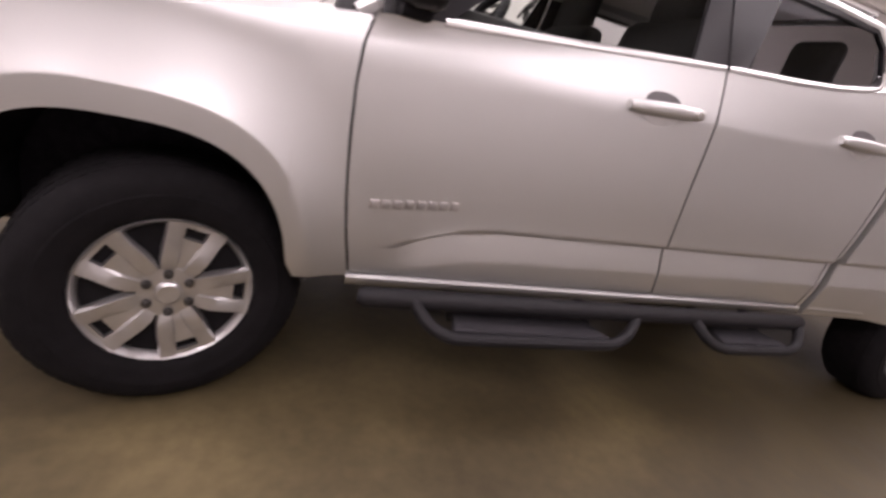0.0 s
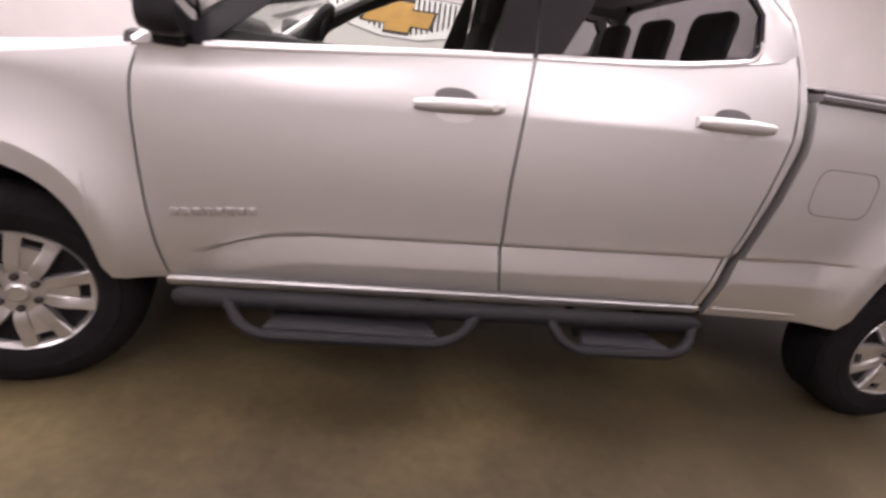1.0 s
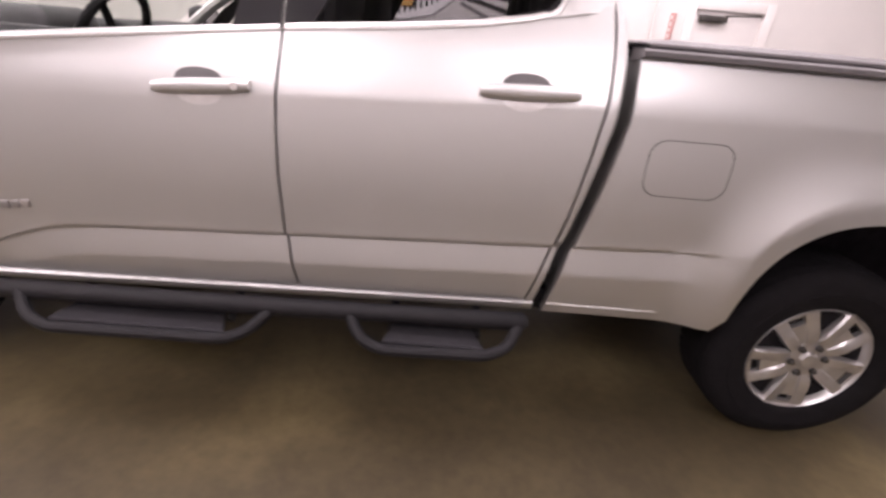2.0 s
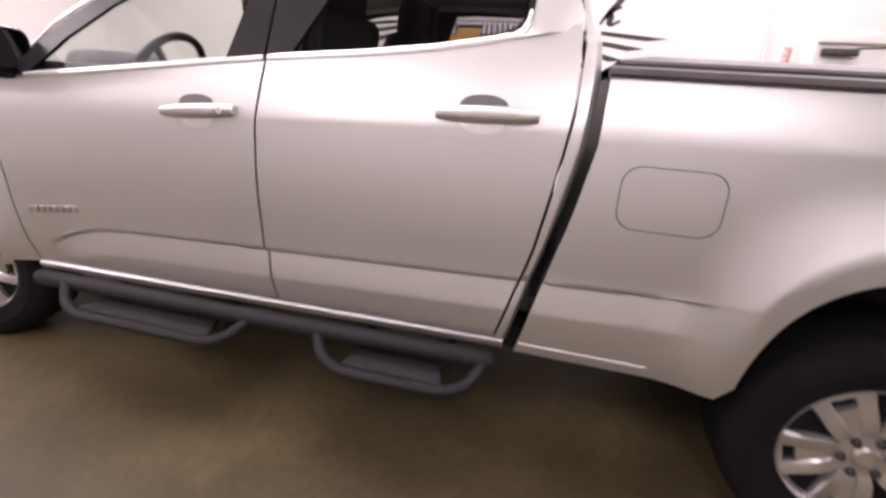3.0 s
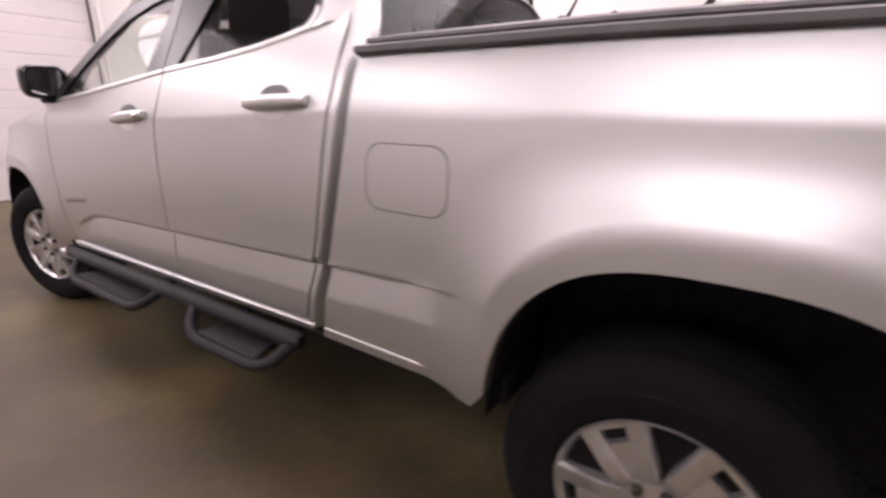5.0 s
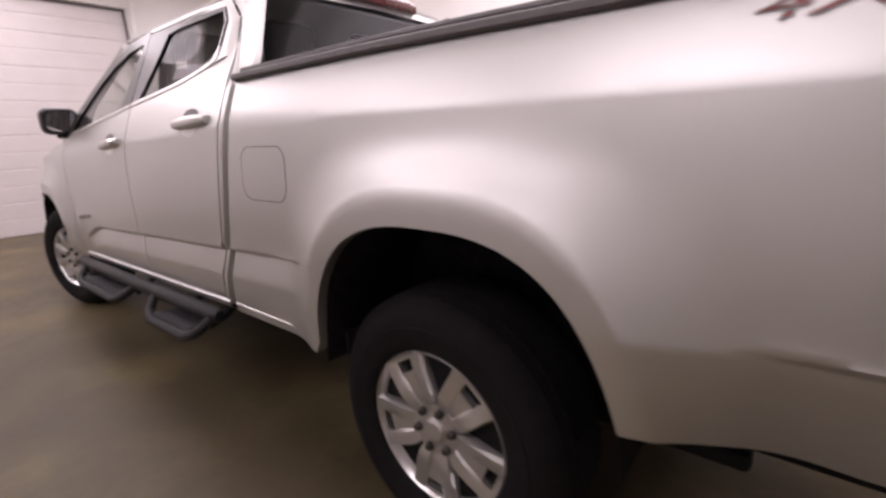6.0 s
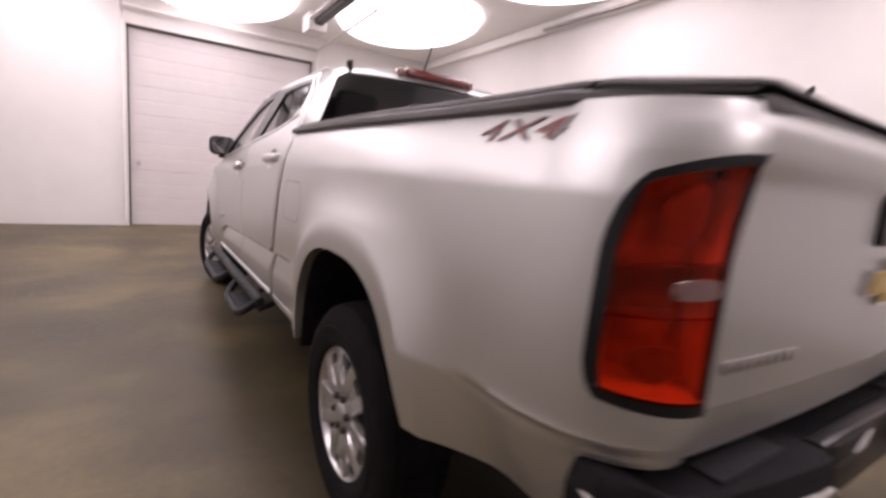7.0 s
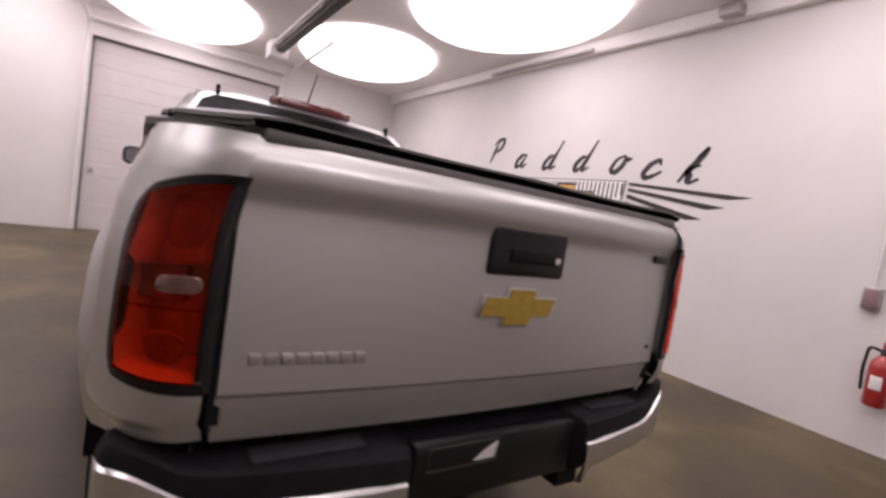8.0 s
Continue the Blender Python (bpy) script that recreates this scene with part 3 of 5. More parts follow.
ARCHES = [(-0.088, 0.402, 0.462, 0.40), (WB + 0.046, 0.454, 0.548, 0.40)]   # centre, half width, rise, springing height
POW = 2.7


def arch_pt(a, t):
    """A point of the wheel opening; t from 0 (front foot) to 1 (rear foot)."""
    cx, w, h, z0 = a
    th = math.pi * (1 - t)
    c, s = math.cos(th), math.sin(th)
    return cx + w * math.copysign(abs(c) ** (2 / POW), c), z0 + h * abs(s) ** (2 / POW)


def arch_gap(a, x, z):
    """About how far a point lies outside the wheel opening."""
    cx, w, h, z0 = a
    if z < z0:
        return max(0.0, abs(x - cx) - w)
    k = ((abs(x - cx) / w) ** POW + ((z - z0) / h) ** POW) ** (1 / POW)
    return (k - 1) * (w * h) ** 0.5


def crease(x):
    """Strength and height of the pressed line along the side."""
    if x < 3.6:
        return smooth(0.58, 0.72, x) * (1 - smooth(2.97, 3.06, x)), 0.724 + (x - 1.64) * 0.043 - 0.085 * max(0.0, 1 - max(0.0, x - 0.60) / 0.40) ** 2.2
    return smooth(4.20, 4.34, x), 0.814 + 0.02 * (x - 4.25)


BELOW = [0.122, 0.116, 0.110, 0.100, 0.078, 0.050, 0.028, 0.018, 0.013, 0.009, 0.005, 0.002, 0.0]
ABOVE = [0.015, 0.04, 0.08, 0.15, 0.25, 0.36, 0.47, 0.58, 0.68, 0.78, 0.88, 1.0]
OVER = [0.2, 0.4, 0.6, 0.8, 1.0]


def shoulder(x):
    """Height at which the side begins to lean in."""
    return float(np.interp(x, [0.4, 1.4, 2.4, 2.8, 4.4], [1.13, 1.165, 1.205, 1.222, 1.20]))


def levels(x, bot, top, mix=0.0):
    """Heights of the rows of a skin, gathered at the pressed line and at the shoulder."""
    zc = lerp(crease(x)[1], bot + (top - bot) * 0.28, mix)
    k0 = min(1.0, (zc - bot) * 0.8 / 0.122)
    low = zc - 0.122 * k0
    zs = min(shoulder(x), zc + 0.7 * (top - zc))
    return [lerp(bot, low, k / 5) for k in range(5)] + [zc - d * k0 for d in BELOW] + [lerp(zc, zs - 0.012, k) for k in ABOVE] + [zs - 0.005, zs + 0.005, zs + 0.014] + [lerp(zs + 0.014, top, k) for k in OVER]


def lerp(a, b, t):
    return a + (b - a) * t


def side(x, z):
    y = float(np.interp(z, ZT, PROF))
    y += 0.19 * max(0.0, z - shoulder(x))
    c, zc = crease(x)
    if c > 0:
        d = z - zc
        if d >= 0:
            y -= c * 0.003 * math.exp(-d / 0.012)
        elif x > 3.6:
            y += c * (0.012 * smooth(0, 0.020, -d) + 0.05 * max(0.0, -d - 0.02))
        else:
            k = smooth(0, 0.012, -d) * (1 - min(1.0, max(0.0, (-d - 0.012) / 0.100)))
            y += c * 0.020 * k
    y += 0.38 * smooth(3.90, 4.30, x) * max(0.0, 0.79 - z)
    f = 0.0
    for a in ARCHES:
        d = arch_gap(a, x, z)
        f = max(f, 0.046 * min(1.0, max(0.0, 1 - (d - 0.065) / 0.18)) ** 1.8)
    f *= 1 - smooth(1.05, 1.22, z)
    y -= f
    if x < 0.1:
        y += 0.16 * (max(0, 0.1 - x) / 0.9) ** 2.2
    return y


def near(bm, far):
    """Mirror to the far side if asked."""
    if far:
        for v in bm.verts:
            v.co.y = 2 * YC - v.co.y
        bmesh.ops.reverse_faces(bm, faces=bm.faces)
    return bm


def curve(tab, z):
    return float(np.interp(z, [p[0] for p in tab], [p[1] for p in tab]))


def belt(x):
    return float(np.interp(x, [0.40, 0.56, 0.88, 1.28, 1.65, 1.98, 2.20, 2.37, 2.45, 2.62], [1.215, 1.236, 1.268, 1.312, 1.352, 1.380, 1.405, 1.434, 1.458, 1.480]))


def sill(x):
    """Height of the bright lip along the rocker panel."""
    return 0.484 + (x - 0.45) * 0.025


# side skins
FD_F = [(0.49, 0.502), (0.62, 0.474), (0.75, 0.455), (0.90, 0.442), (1.05, 0.436), (1.15, 0.442), (1.27, 0.475)]
FD_R = [(0.52, 1.662), (0.60, 1.645), (0.73, 1.628), (0.95, 1.618), (1.15, 1.622), (1.37, 1.638)]
RD_R = [(0.52, 2.456), (0.57, 2.472), (0.81, 2.540), (0.86, 2.553), (1.04, 2.585), (1.25, 2.614), (1.44, 2.614), (1.60, 2.575), (1.70, 2.450)]
CE = [(0.49, 2.500), (0.56, 2.517), (0.78, 2.570), (1.00, 2.627), (1.17, 2.664), (1.35, 2.674), (1.45, 2.664), (1.72, 2.565)]
BED_F = [(0.49, 2.535), (0.55, 2.551), (0.77, 2.602), (0.98, 2.654), (1.18, 2.692), (1.37, 2.698)]
BED_TOP, TAIL_TOP = 1.366, 1.348


def rim(x):
    """How far the bed's upper edge has come down towards the tail."""
    return (BED_TOP - TAIL_TOP) * smooth(3.2, 4.36, x)


def door_skin(front, rear, zb, far, nu, top=belt):
    bm = bmesh.new()
    rows = []
    for u in range(nu + 1):
        t = u / nu
        x = lerp(curve(front, 0.73), curve(rear, 0.73), t)
        col = []
        head = top(lerp(curve(front, 1.38), curve(rear, 1.40), t))
        for z in levels(x, sill(x) + zb, head):
            xx = lerp(curve(front, z), curve(rear, z), t)
            y = side(xx, z)
            if z > head - 0.004:
                y = min(y, 0.121 + (z - 1.36) * 0.45 + 0.001)
            col.append((xx, y, z))
        rows.append(col)
    g = sheet(bm, rows)
    flange(bm, g, (0, 0.03, 0))
    return near(bm, far)


def cut_columns(a, x0, x1, zlow0, zlow1, ztop, n):
    """Columns of a skin that clears a wheel opening: foot and head of each."""
    cols = []
    t0 = 0.055
    fx, fz = arch_pt(a, t0)
    rx, rz = arch_pt(a, 1 - t0)
    for i in range(n):
        x = lerp(x0, fx, i / n)
        cols.append((x, zlow0, x))
    m = 40
    cx, w = a[0], a[1]
    for i in range(m + 1):
        px, pz = arch_pt(a, lerp(t0, 1 - t0, i / m))
        cols.append((px, max(pz, zlow0 if px < cx else zlow1), lerp(lerp(cx - w, cx + w, i / m), px, 0.55)))
    for i in range(1, n + 1):
        x = lerp(rx, x1, i / n)
        cols.append((x, zlow1, x))
    return [(a_, b_, c_, ztop(c_)) for a_, b_, c_ in cols]


def skin_from(cols, far, front=None, rear=None):
    bm = bmesh.new()
    rows = []
    for bx, bz, tx, tz in cols:
        flat = min(abs(bx - tx) / 0.01, 1.0) if bz < 0.64 else 1.0
        mix = max(flat, smooth(0.56, 0.64, bz)) if front is None else max(smooth(0.58, 0.70, bz), 0.0)
        col = []
        for z in levels(tx, bz, tz, mix):
            x = lerp(bx, tx, (z - bz) / (tz - bz))
            if front:
                k = max(0.0, 1 - (tx - cols[0][2]) / 0.35)
                x += (curve(front, z) - cols[0][0]) * k
            if rear:
                k = max(0.0, 1 - (cols[-1][2] - tx) / 0.2)
                x += (curve(rear, z) - 0.008 - cols[-1][0]) * k
            col.append((x, side(x, z), z))
        rows.append(col)
    g = sheet(bm, rows)
    flange(bm, g, (0, 0.035, 0))
    return near(bm, far)


def tail_curve(t):
    """The rear corner in plan, t from 0 (side) to 1 (tail)."""
    a = t * math.pi / 2
    return 4.36 + 0.295 * math.sin(a) ** 0.9, 0.192 * (1 - math.cos(a)) ** 0.95


LZ0, LZ1 = 0.880, 1.268      # tail lamp from, to
LT = 0.40                     # where the lamp begins round the corner


def lamp_round(v):
    """How far the lamp's outer edge is drawn in near its rounded ends."""
    a, b = min(1.0, max(0.0, (v - 0.66) / 0.34)), min(1.0, max(0.0, (0.20 - v) / 0.20))
    return 0.24 * (1 - math.sqrt(1 - 0.96 * a * a)) + 0.13 * (1 - math.sqrt(1 - 0.96 * b * b))


def tail_pt(t, z):
    x, dy = tail_curve(t)
    k = smooth(1.25, TAIL_TOP, z)
    x += 0.020 * (smooth(1.220, 1.288, z) - smooth(1.306, 1.345, z)) * t * t - 0.030 * smooth(0.0, 0.12, 0.865 - z) * t * t
    return (x - 0.012 * k, side(min(x, 4.36 + 0.1 * t), z) * (1 - 0.35 * t) + dy, z)


for far in (False, True):
    # front fender
    ftop = lambda x: float(np.interp(x, [-0.86, -0.4, 0.0, 0.45], [1.00, 1.075, 1.13, 1.215]))
    cols = cut_columns(ARCHES[0], -0.80, 0.480, 0.62, 0.482, ftop, 8)
    part("front_fender", skin_from(cols, far, rear=FD_F), PAINT, truck)
    # doors
    fd = part("front_door", door_skin(FD_F, FD_R, 0.012, far, 34), PAINT, truck)
    rd = part("rear_door", door_skin([(z, x + 0.009) for z, x in FD_R], RD_R, 0.012, far, 54, lambda x: belt(x) + 0.010 * smooth(2.34, 2.41, x) + 0.120 * smooth(2.455, 2.490, x)), PAINT, truck)
    # rocker with a bright upper lip
    bm = bmesh.new()
    prof = [(0.078, 0.007), (0.059, 0.003), (0.051, -0.004), (0.051, -0.013), (0.065, -0.035), (0.10, -0.055)]
    sheet(bm, [[(lerp(0.49, 2.50, i / 30), y, z + sill(lerp(0.49, 2.50, i / 30))) for y, z in prof] for i in range(31)])
    part("rocker_panel", near(bm, far), PAINT, truck)
    # rear pillar of the cab
    bm = bmesh.new()
    rows = []
    for i in range(41):
        z = lerp(0.515, 1.70, i / 40)
        xa, xb = curve(RD_R, max(z, 0.52)) + 0.009, curve(CE, z)
        row = []
        for k in range(9):
            t = k / 8
            x = lerp(xa, xb, t)
            ys = side(x, z) if z < 1.40 else 0.121 + (z - 1.36) * 0.45
            if 1.32 < z < 1.40:
                ys = lerp(side(x, z), 0.121 + (z - 1.36) * 0.45, (z - 1.32) / 0.08)
            row.append((x, ys + 0.045 * smooth(0.5, 1.0, t) ** 2, z))
        rows.append(row)
    g = sheet(bm, rows)
    flange(bm, g, (0, 0.03, 0))
    part("cab_corner", near(bm, far), PAINT, truck)
    # bright lip along the foot of the bed side
    bm = bmesh.new()
    prof = [(0.068, 0.545), (0.059, 0.541), (0.053, 0.535), (0.053, 0.527), (0.062, 0.517), (0.092, 0.511)]
    sheet(bm, [[(lerp(2.550, 3.000, i / 12), y + 0.006 * smooth(2.91, 3.000, lerp(2.550, 3.000, i / 12)), z) for y, z in prof] for i in range(13)])
    part("bed_sill", near(bm, far), PAINT, truck)
    # bed side with its rounded rear corner
    zt = lambda x: BED_TOP - rim(x)
    cols = cut_columns(ARCHES[1], 2.548, 4.36, 0.498, 0.588, zt, 16)
    bm = skin_from(cols, False, front=BED_F)
    n = 12
    sheet(bm, [[tail_pt(i / n, z) for z in levels(4.36, 0.588 + 0.192 * smooth(0.26, 0.40, i / n), LZ0)] for i in range(n + 1)])
    zs = [LZ1, 1.28, 1.293, 1.306, 1.318, 1.332, TAIL_TOP]
    sheet(bm, [[tail_pt(i / n, z) for z in zs] for i in range(n + 1)])
    m = 6
    zs = sorted([LZ0 + (LZ1 - LZ0) * k / 10 for k in range(11)] + [shoulder(4.36) + d for d in (-0.012, -0.005, 0.005, 0.014)])
    sheet(bm, [[tail_pt(LT * i / m, z) for z in zs] for i in range(m + 1)])
    # the panel round the lamp's rounded outline
    for top in (True, False):
        strip = []
        for i in range(13):
            u = i / 12
            t = lerp(LT - 0.02, 1.0, u)
            edge = LZ1 - 0.055 * (1 - u) ** 2.2 - 0.004 if top else LZ0 + 0.016 * (1 - u) ** 3 + 0.004
            strip.append([tail_pt(t, edge), tail_pt(t, LZ1 + 0.001 if top else LZ0 - 0.001)])
        sheet(bm, strip)
    strip = []
    for k in range(41):
        v = k / 40
        s_ = lamp_round(v) + 0.012
        row = []
        for q in range(5):
            u = s_ * q / 4
            z = lerp(LZ0 + 0.016 * (1 - u) ** 3, LZ1 - 0.055 * (1 - u) ** 2.2, v)
            row.append(tail_pt(lerp(LT - 0.02, 1.0, u), z))
        strip.append(row)
    sheet(bm, strip)
    bmesh.ops.remove_doubles(bm, verts=bm.verts, dist=0.0008)
    part("bed_side", near(bm, far), PAINT, truck)
    # tail lamp: bezel, lenses
    def lamp_u(u, v):
        """Round the lamp's outer corners."""
        s_ = lamp_round(v)
        return s_ + u * (1 - s_)

    def lamp_skin(u0, u1, v0, v1, out, nu=12, nv=14):
        """A patch of the lamp; u round the corner, v up the lamp, both 0 to 1."""
        b = bmesh.new()
        rows = []
        for i in range(nu + 1):
            row = []
            for k in range(nv + 1):
                v = lerp(v0, v1, k / nv)
                u = lamp_u(lerp(u0, u1, i / nu), v)
                lo = LZ0 - 0.003 + 0.016 * (1 - u) ** 3
                hi = LZ1 + 0.003 - 0.055 * (1 - u) ** 2.2
                z = lerp(lo, hi, v)
                t = lerp(LT - 0.02, 1.0, u)
                p = tail_pt(t, z)
                a = t * math.pi / 2
                row.append((p[0] + math.sin(a) * out, p[1] - math.cos(a) * out, z))
            rows.append(row)
        g_ = sheet(b, rows)
        flange(b, g_, (-0.012, 0.012, 0), 0.002)
        return b
    def lamp_pan():
        """The silvered shelves of the lamp, brighter than the tray toned as shaded."""
        b = bmesh.new()
        def at(u, v, o_):
            u = lamp_u(u, v)
            lo, hi = LZ0 + 0.016 * (1 - u) ** 3, LZ1 - 0.055 * (1 - u) ** 2.2
            t, z = lerp(LT - 0.02, 1.0, u), lerp(lo, hi, v)
            p = tail_pt(t, z)
            a = t * math.pi / 2
            return (p[0] + math.sin(a) * o_, p[1] - math.cos(a) * o_, z)
        us = [0.05 + 0.93 * k / 12 for k in range(13)]
        for v, dv in ((0.055, 0.07), (0.60, -0.03), (0.965, -0.02)):
            sheet(b, [[at(u, v + dv, -0.056), at(u, v, 0.004)] for u in us])
        for u, du in ((0.08, 0.04), (0.975, -0.03)):
            sheet(b, [[at(u + du, v, -0.056), at(u, v, 0.004)] for v in (0.03, 0.3, 0.6, 0.97)])
        return b
    frame_bm = lamp_skin(0.0, 0.10, 0.0, 1.0, 0.003, 3, 40)
    for u0, u1, v0, v1 in ((0.10, 1.0, 0.0, 0.055), (0.10, 1.0, 0.955, 1.0), (0.90, 1.0, 0.055, 0.955)):
        extra = lamp_skin(u0, u1, v0, v1, 0.003, 10, 4)
        me_ = bpy.data.meshes.new("joint")
        extra.to_mesh(me_)
        extra.free()
        frame_bm.from_mesh(me_)
        bpy.data.meshes.remove(me_)
    lamp = part("tail_lamp", near(frame_bm, far), GLOSSBLACK, truck, "red tail lamp with black surround")
    part("lamp_tray", near(lamp_skin(0.04, 0.985, 0.0, 1.0, -0.055), far), TRAY, lamp, "pale tray behind the lenses")
    part("reflector", near(lamp_pan(), far), REFLECTOR, lamp, "silvered reflector tray")
    part("upper_lens", near(lamp_skin(0.10, 0.90, 0.60, 0.955, 0.008), far), REDLENS, lamp, "red upper lens")
    def lamp_oval(uc, vc, ru, rv, out, power=0.6):
        """A rounded patch of the lamp about a centre."""
        b = bmesh.new()
        rows = []
        for k in range(29):
            a = 2 * math.pi * k / 28
            ca, sa = math.cos(a), math.sin(a)
            row = []
            for q in (1.0, 0.93, 0.6, 0.3, 0.02):
                u = uc + ru * q * math.copysign(abs(ca) ** power, ca)
                v = vc + rv * q * math.copysign(abs(sa) ** power, sa)
                u = lamp_u(u, v)
                lo, hi = LZ0 + 0.016 * (1 - u) ** 3, LZ1 - 0.055 * (1 - u) ** 2.2
                t, z = lerp(LT - 0.02, 1.0, u), lerp(lo, hi, v)
                p = tail_pt(t, z)
                an = t * math.pi / 2
                o_ = out - (0.002 if q == 1.0 else 0.0)
                row.append((p[0] + math.sin(an) * o_, p[1] - math.cos(an) * o_, z))
            rows.append(row)
        sheet(b, rows)
        return b
    part("lamp_bowl", near(lamp_oval(0.58, 0.78, 0.22, 0.125, -0.025, 0.8), far), BOWL, lamp, "dark upper lamp bowl")
    part("middle_lens", near(lamp_skin(0.10, 0.90, 0.39, 0.598, 0.008), far), REDLENS, lamp, "red middle lens")
    part("middle_tray", near(lamp_skin(0.10, 0.66, 0.41, 0.59, -0.03), far), BOWL, lamp, "dark middle tray")
    part("reverse_lens", near(lamp_oval(0.66, 0.505, 0.20, 0.042, 0.0105), far), CLEARLENS, lamp, "pale reversing lens")
    part("lower_lens", near(lamp_skin(0.10, 0.90, 0.055, 0.388, 0.008), far), REDLENS, lamp, "red lower lens")
    part("lamp_bowl", near(lamp_oval(0.54, 0.185, 0.24, 0.075, -0.02, 0.8), far), BOWL, lamp, "dark lower lamp bowl")

    # window frames and panes
    def gy(z, off=0.0):
        return 0.121 + (z - 1.36) * 0.45 + off

    def ring(outer, inner, off, depth=0.02):
        b = bmesh.new()
        o = [b.verts.new((x, gy(z, off), z)) for x, z in outer]
        i = [b.verts.new((x, gy(z, off + 0.002), z)) for x, z in inner]
        i2 = [b.verts.new((x, gy(z, off + depth), z)) for x, z in inner]
        o2 = [b.verts.new((x, gy(z, off + depth), z)) for x, z in outer]
        n_ = len(o)
        for p, q in ((o, i), (i, i2), (o2, o)):
            for k in range(n_):
                b.faces.new((p[k], p[(k + 1) % n_], q[(k + 1) % n_], q[k]))
        return b

    def pane(outline, off):
        b = bmesh.new()
        b.faces.new([b.verts.new((x, gy(z, off), z)) for x, z in outline])
        return b
    fo = [(0.53, belt(0.53) + 0.002), (0.72, 1.395), (0.92, 1.525), (1.14, 1.635), (1.36, 1.690), (1.50, 1.703), (1.632, 1.710), (1.637, 1.54), (1.634, belt(1.634)), (1.25, belt(1.25)), (0.85, belt(0.85))]
    fi = [(0.66, belt(0.66) + 0.012), (0.80, 1.380), (0.98, 1.495), (1.18, 1.590), (1.38, 1.640), (1.47, 1.650), (1.575, 1.655), (1.535, 1.52), (1.493, belt(1.493) + 0.012), (1.25, belt(1.25) + 0.012), (0.85, belt(0.85) + 0.012)]
    part("window_frame", near(ring(fo, fi, -0.004), far), GLOSSBLACK, fd, "gloss black window frame")
    gl = part("window_pane", near(pane(fi, 0.008), far), SIDEGLASS, fd, "clear side window")
    gl.visible_shadow = False
    ro = [(1.643, belt(1.643) + 0.002), (1.646, 1.54), (1.642, 1.690), (1.90, 1.684), (2.18, 1.682), (2.415, 1.672), (2.466, 1.612), (2.468, 1.502), (2.43, 1.452), (2.28, belt(2.28) + 0.002), (2.00, belt(2.00) + 0.002)]
    hi = [(1.642, 1.712), (1.90, 1.712), (2.18, 1.710), (2.445, 1.697), (2.572, 1.600), (2.606, 1.512), (2.612, 1.470), (2.44, 1.442)]
    bm = bmesh.new()
    sheet(bm, [[(a[0], gy(a[1], 0.002), a[1]), (lerp(a[0], b_[0], 0.5), gy(lerp(a[1], b_[1], 0.5), -0.006), lerp(a[1], b_[1], 0.5)), (b_[0], gy(b_[1], 0.009 if b_[1] < 1.49 else -0.003), b_[1])] for a, b_ in zip(ro[2:9] + [(2.37, 1.438)], hi)])
    part("window_surround", near(bm, far), PAINT, rd)
    ri = [(1.73, belt(1.73) + 0.014), (1.815, 1.52), (1.880, 1.655), (1.99, 1.662), (2.18, 1.660), (2.407, 1.656), (2.451, 1.604), (2.450, 1.504), (2.418, 1.468), (2.28, belt(2.28) + 0.014), (2.00, belt(2.00) + 0.014)]
    part("window_frame", near(ring(ro, ri, -0.004), far), GLOSSBLACK, rd, "gloss black window frame")
    gl = part("window_pane", near(pane(ri, 0.008), far), DARKGLASS, rd, "tinted rear side window")
    gl.visible_shadow = False
    # bright strip along the window sills
    for d, x0, x1 in ((fd, 0.64, 1.632), (rd, 1.648, 2.40)):
        bm = bmesh.new()
        rows = []
        for i in range(25):
            x = lerp(x0, x1, i / 24)
            z = belt(x) + 0.004
            y = min(side(x, belt(x)), gy(z))
            rows.append([(x, y + 0.002, z - 0.012), (x, y - 0.005, z - 0.010), (x, y - 0.006, z - 0.004), (x, y - 0.003, z + 0.003), (x, y + 0.004, z + 0.010), (x, y + 0.014, z + 0.012)])
        if d is rd:
            for x, z in ((2.425, 1.452), (2.445, 1.466), (2.458, 1.488), (2.463, 1.518)):
                y = gy(z) - 0.001
                rows.append([(x + 0.008, y + 0.002, z - 0.010), (x + 0.007, y - 0.005, z - 0.008), (x + 0.003, y - 0.006, z - 0.003), (x - 0.002, y - 0.003, z + 0.003), (x - 0.007, y + 0.004, z + 0.008), (x - 0.010, y + 0.014, z + 0.010)])
        sheet(bm, rows)
        part("sill_trim", near(bm, far), BRIGHT, d, "bright metal sill strip")

    # door handles: silver grip over flat patches coloured as the recess's shade and light
    for d, xa, xb, za, zb in ((fd, 1.265, 1.555, 1.166, 1.188), (rd, 2.233, 2.528, 1.233, 1.242)):
        xm, zm = (xa + xb) / 2, (za + zb) / 2
        w = xb - xa
        ym = side(xm, zm)
        bm = bmesh.new()
        rows = []
        for i in range(13):
            a = math.pi * i / 12
            rows.append([(xm - 0.012 + math.cos(a) * 0.072 * s, side(xm - 0.012 + math.cos(a) * 0.072 * s, zm + 0.004 + abs(math.sin(a)) ** 0.55 * 0.048 * s) - 0.0016, zm + 0.004 + abs(math.sin(a)) ** 0.55 * 0.048 * s) for s in (1.0, 0.8, 0.4, 0.02)])
        sheet(bm, rows)
        part("handle_cup_shading", near(bm, far), RAILCAP, d, "grey patch painted for the shade behind the handle")
        bm = bmesh.new()
        rows = []
        for i in range(13):
            a = math.pi * i / 12
